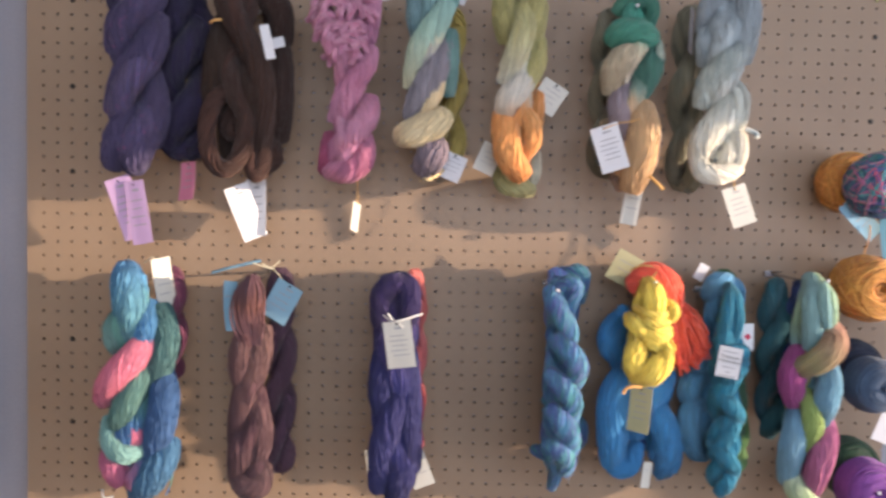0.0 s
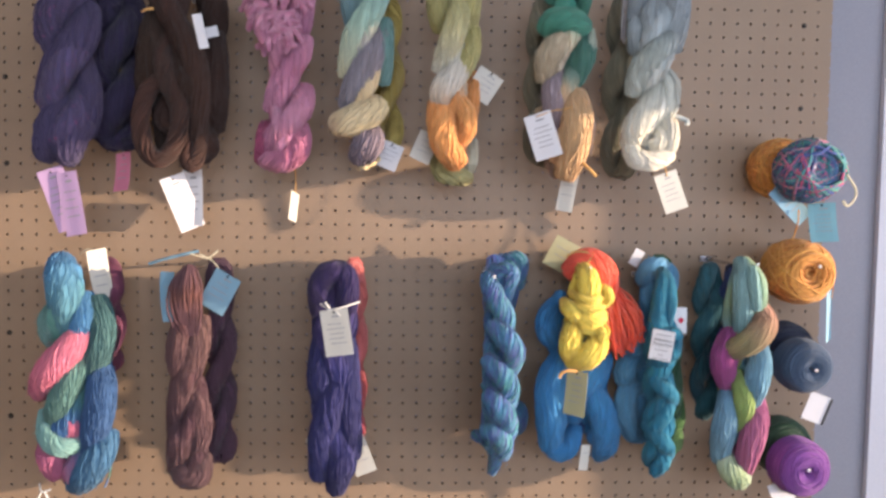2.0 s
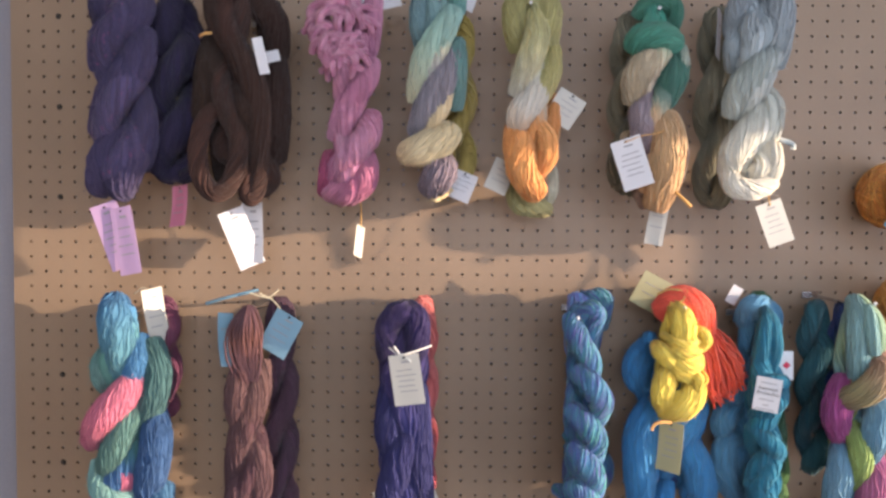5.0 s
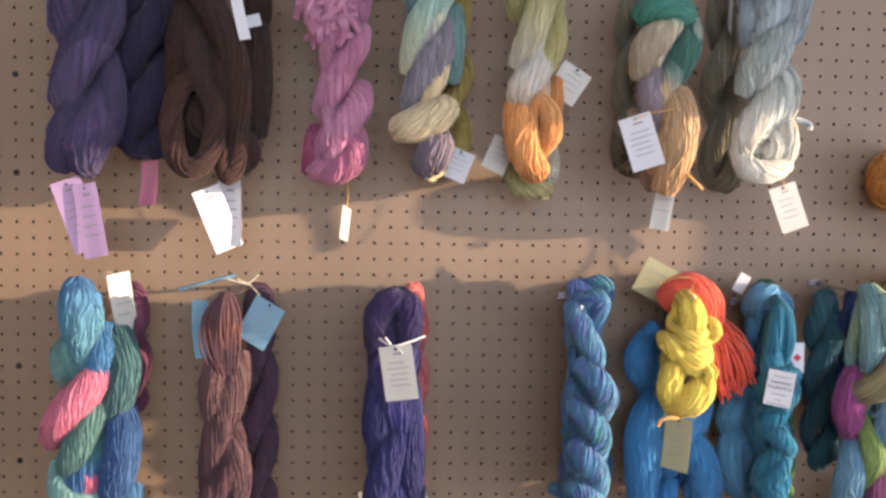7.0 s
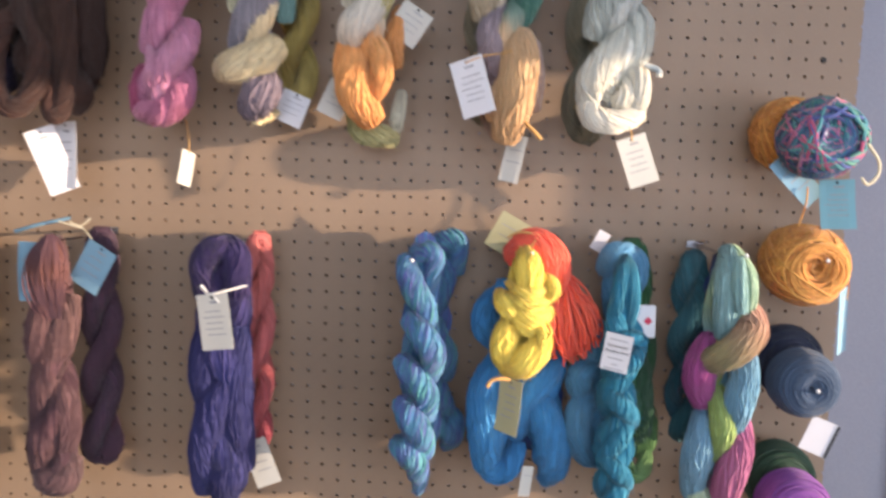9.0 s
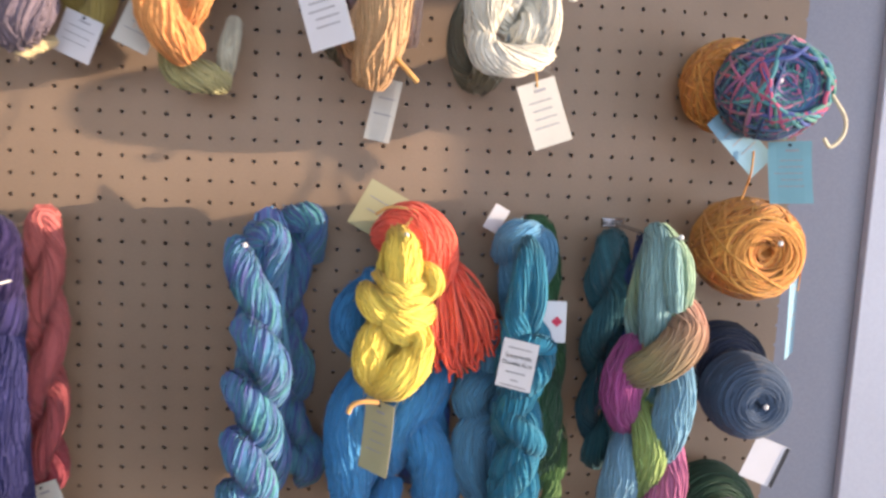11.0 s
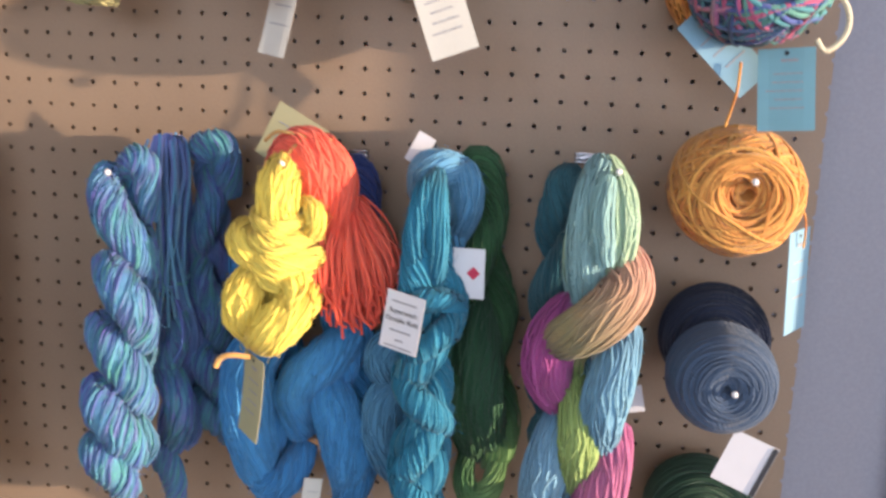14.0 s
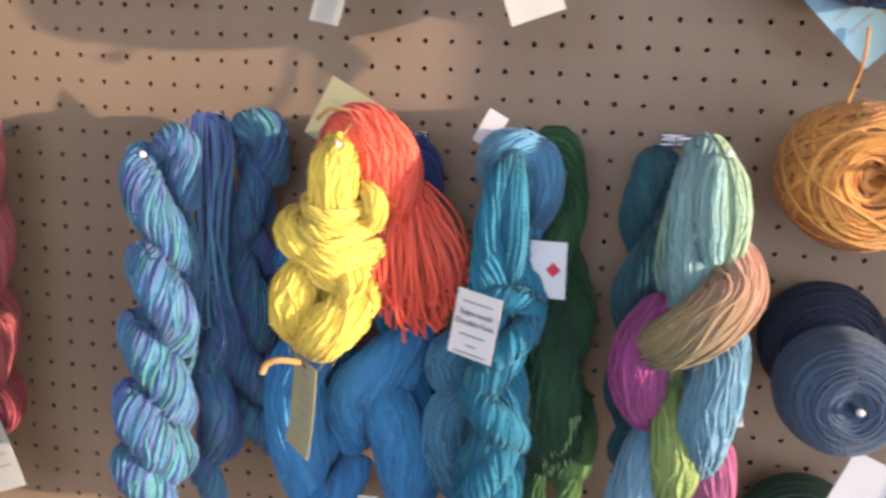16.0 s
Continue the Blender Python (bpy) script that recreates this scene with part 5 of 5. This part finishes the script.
tagged(mesh_object("yarn_coil", v, f, Y_ORANGE_RED, base, uv=u), kind="stuff")
rng = np.random.default_rng(62)
lanes = []
for k in range(280):
    s = np.linspace(0, 1, 26)
    spread = rng.uniform(-1, 1)
    deep = rng.uniform(-1, 1)
    end = np.array((1.074 + 0.040 * spread, -0.152 + 0.022 * deep, 1.300 + 0.020 * rng.uniform(-1, 1) + 0.030 * spread ** 2))
    start = np.array((1.062 + 0.009 * spread, -0.130 + 0.012 * deep, 1.396 + 0.012 * rng.uniform(-1, 1)))
    mid = (start + end) / 2 + np.array((0.018 * spread + 0.006 * rng.normal(), 0.014 * deep - 0.008, 0.006))
    b1, b2, b3 = ((1 - s) ** 2)[:, None], (2 * s * (1 - s))[:, None], (s ** 2)[:, None]
    c = b1 * start + b2 * mid + b3 * end
    c[:, 0] += 0.0012 * np.sin(s * rng.uniform(5, 11) + rng.uniform(0, 6))
    # hooked ends
    c[-5:, 2] += np.array((0, 0.0005, 0.002, 0.0045, 0.008)) * rng.uniform(0, 1.5)
    c[-5:, 0] += np.array((0, 0.001, 0.003, 0.0045, 0.005)) * rng.uniform(-1, 1.6)
    lanes.append(c - np.array(o(base)))
v, f, u = joined([tubes(lanes, 0.0013, 4, False, v_of=rng.uniform(0, 1, (280, 1)) * np.ones((1, 26)))])
tagged(mesh_object("tassel", v, f, Y_ORANGE_RED, base, "loose hanging ends", uv=u), kind="stuff")
tag(base, (1.004, -0.085, 1.476), 0.056, 0.056, 28, -4, 0, OLIVE_CARD, 0.0, 2, False, head=False, label="olive-cream card tag")
wisps(base, TWINE_GOLD, o(base), [((0.985, -0.14, 1.455), (1.0, -0.15, 1.464), (1.025, -0.155, 1.462), (1.05, -0.14, 1.458)), ((1.028, -0.155, 1.462), (1.018, -0.165, 1.45), (1.012, -0.165, 1.438))], 0.0016, "tie")
wisps(base, Y_ORANGE_RED, o(base), [((1.10, -0.13, 1.37), (1.118, -0.13, 1.35), (1.124, -0.13, 1.325), (1.118, -0.13, 1.308))], 0.0014, "loose_strand")

h = hank("yellow", "bright yellow wool skein, knotted and bunched", 1.008, -0.158, 1.440, 1.284, 0.044, Y_YELLOW, 1.0, -1, 0.4, seed=53, loose=0.3, lean=-0.012)
YEL = "ecc400 fadc14 f0cc06"
turns_of(h, [
    (YEL, 0.021, (1.009, -0.150, 1.438), (1.013, -0.182, 1.424), (1.014, -0.190, 1.400), (1.012, -0.170, 1.372)),
    (YEL, 0.010, (1.026, -0.165, 1.404), (1.044, -0.182, 1.404), (1.049, -0.188, 1.388), (1.036, -0.178, 1.374)),
    (YEL, 0.009, (0.986, -0.165, 1.396), (1.002, -0.200, 1.388), (1.022, -0.204, 1.386), (1.042, -0.170, 1.394)),
    (YEL, 0.010, (0.982, -0.165, 1.380), (1.000, -0.202, 1.374), (1.022, -0.206, 1.371), (1.046, -0.170, 1.378)),
    (YEL, 0.015, (0.977, -0.165, 1.382), (0.979, -0.188, 1.372), (0.992, -0.198, 1.362), (1.010, -0.180, 1.350)),
    (YEL, 0.015, (0.984, -0.165, 1.366), (1.003, -0.198, 1.356), (1.025, -0.200, 1.352), (1.045, -0.165, 1.360)),
    (YEL, 0.013, (0.990, -0.165, 1.352), (1.006, -0.194, 1.342), (1.022, -0.196, 1.338), (1.038, -0.165, 1.342)),
    (YEL, 0.020, (0.998, -0.165, 1.350), (0.985, -0.190, 1.330), (0.982, -0.192, 1.304), (0.994, -0.170, 1.278)),
    (YEL, 0.023, (1.036, -0.162, 1.328), (1.028, -0.194, 1.311), (1.010, -0.200, 1.291), (0.988, -0.170, 1.280)),
    (YEL, 0.009, (1.020, -0.190, 1.350), (1.034, -0.205, 1.336), (1.032, -0.205, 1.318))], 6, 0.15, lean=18)
wisps(h, plain("ecc400", "fadc14"), o(h), [
    ((1.040, -0.195, 1.348), (1.045, -0.205, 1.338), (1.040, -0.210, 1.330), (1.029, -0.208, 1.330)),
    ((1.007, -0.21, 1.374), (1.019, -0.214, 1.370), (1.034, -0.21, 1.374))], 0.0019, "loose_strand")
wisps(h, TWINE_GOLD, o(h), [((0.994, -0.2, 1.270), (0.978, -0.205, 1.272), (0.968, -0.205, 1.268), (0.964, -0.205, 1.260))], 0.0026, "tie")
tag(h, (0.996, -0.196, 1.270), 0.041, 0.074, 2, -42, 0, OLIVE_CARD, 0.08, 4, label="olive-cream card tag with printed lines")

h = hank("green_back", "dark green wool skein with pale green end loops", 1.170, -0.055, 1.462, 1.115, 0.068, Y_GREEN, 1.2, -1, 0.0, strand=0.00085, seed=55, lean=0.026)
turns_of(h, [
    ("2c5a36 4a7c44 7ca45c 4a7c44", 0.014, (1.176, -0.060, 1.150), (1.172, -0.090, 1.122), (1.188, -0.098, 1.106), (1.206, -0.090, 1.120), (1.206, -0.060, 1.150)),
    ("28563a 2f6240", 0.027, (1.176, -0.055, 1.300), (1.182, -0.085, 1.260), (1.186, -0.090, 1.210), (1.200, -0.060, 1.150)),
    ("2f6240 2c5a36", 0.024, (1.160, -0.055, 1.270), (1.164, -0.085, 1.230), (1.172, -0.088, 1.190), (1.184, -0.060, 1.140))], 12)
h = hank("sky", "sky blue wool skein hanging behind a teal one", 1.146, -0.105, 1.458, 1.300, 0.05, Y_SKYBLUE, 0.5, -1, 1.0, seed=56)
turns_of(h, [
    ("4a90ba 5aa2ca 4a8cb4", 0.0210, (1.125, -0.108, 1.408), (1.132, -0.127, 1.435), (1.149, -0.127, 1.436), (1.167, -0.108, 1.432)),
    ("4f98c2 4288b2", 0.0190, (1.146, -0.104, 1.440), (1.166, -0.123, 1.430), (1.168, -0.123, 1.403), (1.156, -0.104, 1.371))], 35)
h = hank("sky_b", "sky blue wool skein, loosely twisted", 1.122, -0.100, 1.345, 1.14, 0.05, Y_SKYBLUE, 0.9, -1, 1.8, seed=57)
turns_of(h, [
    ("3f84ac 4a94bc", 0.0230, (1.131, -0.100, 1.275), (1.100, -0.119, 1.263), (1.096, -0.119, 1.248), (1.108, -0.100, 1.221)),
    ("4890b8 3c80a8", 0.0230, (1.131, -0.106, 1.226), (1.098, -0.122, 1.219), (1.097, -0.128, 1.186), (1.109, -0.122, 1.146), (1.135, -0.106, 1.136)),
    ("3f86b0 4a92ba", 0.0180, (1.133, -0.100, 1.214), (1.123, -0.122, 1.180), (1.139, -0.100, 1.144))], 34)
tag(h, (1.126, -0.092, 1.464), 0.018, 0.030, 28, 0, 0, WHITE_CARD, 0.0, 0, False, head=False, label="pinkish white card tag")
h = hank("teal", "bright teal wool skein, narrow, twisted and knotted", 1.143, -0.165, 1.432, 1.084, 0.060, Y_TEAL, 1.8, -1, 0.9, taper=0.3, start=0.3, seed=58)
a = np.linspace(0, 2 * np.pi, 48, endpoint=False)
ring = np.stack([1.153 + 0.015 * np.cos(a), -0.168 + 0.012 * np.sin(a + 1), 1.318 + 0.026 * np.sin(a)], 1) - np.array(o(h))
v, f, u = joined(bundle(ring, 0.011, 26, 0.0013, np.random.default_rng(9), 2.0, loose=0.2))
tagged(mesh_object("loop", v, f, Y_TEAL, h, "side loop of teal strands", uv=u), kind="stuff")
TEALS = "006c8a 0084a6 007294"
turns_of(h, [
    (TEALS, 0.012, (1.146, -0.150, 1.436), (1.139, -0.180, 1.420), (1.133, -0.186, 1.380), (1.130, -0.170, 1.336)),
    (TEALS, 0.011, (1.146, -0.150, 1.436), (1.150, -0.180, 1.418), (1.154, -0.186, 1.378), (1.150, -0.170, 1.336)),
    (TEALS, 0.012, (1.126, -0.165, 1.318), (1.140, -0.192, 1.330), (1.160, -0.192, 1.334), (1.174, -0.165, 1.322)),
    (TEALS, 0.014, (1.172, -0.165, 1.318), (1.158, -0.190, 1.300), (1.140, -0.190, 1.284), (1.124, -0.165, 1.276)),
    (TEALS, 0.016, (1.122, -0.165, 1.262), (1.136, -0.190, 1.244), (1.156, -0.190, 1.228), (1.166, -0.165, 1.208)),
    (TEALS, 0.015, (1.164, -0.165, 1.232), (1.150, -0.188, 1.200), (1.134, -0.188, 1.176), (1.126, -0.165, 1.150)),
    (TEALS, 0.016, (1.120, -0.165, 1.176), (1.134, -0.190, 1.156), (1.152, -0.190, 1.140), (1.164, -0.165, 1.118)),
    (TEALS, 0.015, (1.160, -0.165, 1.140), (1.146, -0.188, 1.112), (1.132, -0.180, 1.090))], 11, 0.09, lean=60)
card = tag(h, (1.134, -0.214, 1.341), 0.036, 0.050, 8, -18, 0, WHITE_CARD, 0.02, 0, False, head=False, label="white card tag with printed words")
for text, size, dz in (("Superwash", 0.0062, 0.018), ("Double Knit", 0.0062, 0.0255)):
    cu = bpy.data.curves.new("words", "FONT")
    cu.body, cu.size, cu.align_x, cu.extrude = text, size, "CENTER", 0.00005
    cu.materials.append(DARK_INK)
    words = new("words", cu)
    words.parent = card
    words.location, words.rotation_euler = (0, -0.0016, -dz), (radians(90), 0, 0)
bm = bmesh.new()
for w, z in ((0.024, 0.008), (0.020, 0.033), (0.008, 0.041), (0.026, 0.047)):
    box(bm, (-w / 2, -0.0019, -z - 0.0006), (w / 2, -0.0015, -z + 0.0006))
tagged(part("print", bm, INK, card, "faint printed lines"), kind="stuff")
card = tag(h, (1.176, -0.152, 1.371), 0.030, 0.045, -1, -6, 0, WHITE_CARD, 0.0, 0, False, head=False, label="white card tag with a red mark")
bm = bmesh.new()
bmesh.ops.create_circle(bm, cap_ends=True, segments=4, radius=0.006, matrix=Matrix.Translation((0.005, -0.001, -0.022)) @ Matrix.Rotation(radians(90), 4, "X"))
part("mark", bm, RED_INK, card, "red printed mark")

h = hank("pine_back", "dark pine-teal wool skein hanging at the board", 1.258, -0.075, 1.452, 1.150, 0.066, Y_PINE, 1.5, -1, 0.6, seed=59)
h = hank("navy_back", "navy blue wool skein hanging at the board", 1.296, -0.085, 1.450, 1.160, 0.060, Y_ROYAL, 1.4, -1, 1.0, seed=60)
tag(h, (1.326, -0.10, 1.24), 0.026, 0.026, -12, 0, 0, WHITE_CARD, 0.0, 0, False, head=False, label="white paper label")
h = hank("garden", "pale teal, pink, green and brown variegated wool skein, thickly twisted", 1.284, -0.150, 1.455, 1.075, 0.062, Y_GARDEN, 1.2, -1, 0.4, seed=63, taper=0.4, lean=-0.006)
turns_of(h, [
    ("7fb0b4 8ab8b8 7fb0b6", 0.0206, (1.286, -0.140, 1.451), (1.280, -0.178, 1.423), (1.277, -0.182, 1.378), (1.285, -0.165, 1.318)),
    ("a4c498 9cc0a0 a8c490", 0.0182, (1.289, -0.140, 1.451), (1.302, -0.172, 1.423), (1.304, -0.178, 1.383), (1.294, -0.160, 1.333)),
    ("86b4ae 7cacae", 0.0111, (1.290, -0.180, 1.443), (1.286, -0.200, 1.413), (1.293, -0.200, 1.373)),
    ("d09484 d09280 b88e6c 948a5c a08c68", 0.0250, (1.294, -0.135, 1.376), (1.312, -0.158, 1.370), (1.315, -0.188, 1.350), (1.293, -0.210, 1.332), (1.270, -0.206, 1.314), (1.257, -0.165, 1.298)),
    ("ac4690 a8408c b04a92", 0.0250, (1.271, -0.150, 1.330), (1.252, -0.172, 1.302), (1.250, -0.174, 1.270), (1.266, -0.155, 1.236)),
    ("5e96b8 6aa4c0 5c94b4", 0.0234, (1.316, -0.155, 1.312), (1.306, -0.190, 1.280), (1.299, -0.192, 1.245), (1.299, -0.165, 1.200)),
    ("8aa84e 94b056 88a44c", 0.0198, (1.276, -0.160, 1.262), (1.281, -0.188, 1.235), (1.283, -0.190, 1.205), (1.281, -0.165, 1.166)),
    ("6296b6 6ea2be 78aabf", 0.0234, (1.271, -0.150, 1.236), (1.259, -0.176, 1.200), (1.252, -0.176, 1.160), (1.257, -0.155, 1.105)),
    ("b05088 b4608e b25a8a", 0.0243, (1.315, -0.150, 1.220), (1.308, -0.182, 1.185), (1.296, -0.186, 1.140), (1.294, -0.160, 1.082)),
    ("c0ccb4 a8c08c b8c8ae", 0.0216, (1.261, -0.155, 1.120), (1.266, -0.178, 1.095), (1.283, -0.178, 1.078), (1.301, -0.155, 1.082))], 7, 0.07, lean=36)

# ---- cord over the top edge of the board ----
cord = new("cord")
cord.location = (1.452, -0.004, TOP)
tagged(cord, "short yellow-green cord looped over the board's top edge", "cord")
wisps(cord, plain("9aa04c", "b8ba6a"), o(cord), [((1.450, 0.012, TOP + 0.03), (1.448, 0.002, TOP + 0.008), (1.447, -0.004, TOP - 0.012)), ((1.460, 0.012, TOP + 0.03), (1.459, 0.002, TOP + 0.008), (1.461, -0.004, TOP - 0.010))], 0.0028, "strand")
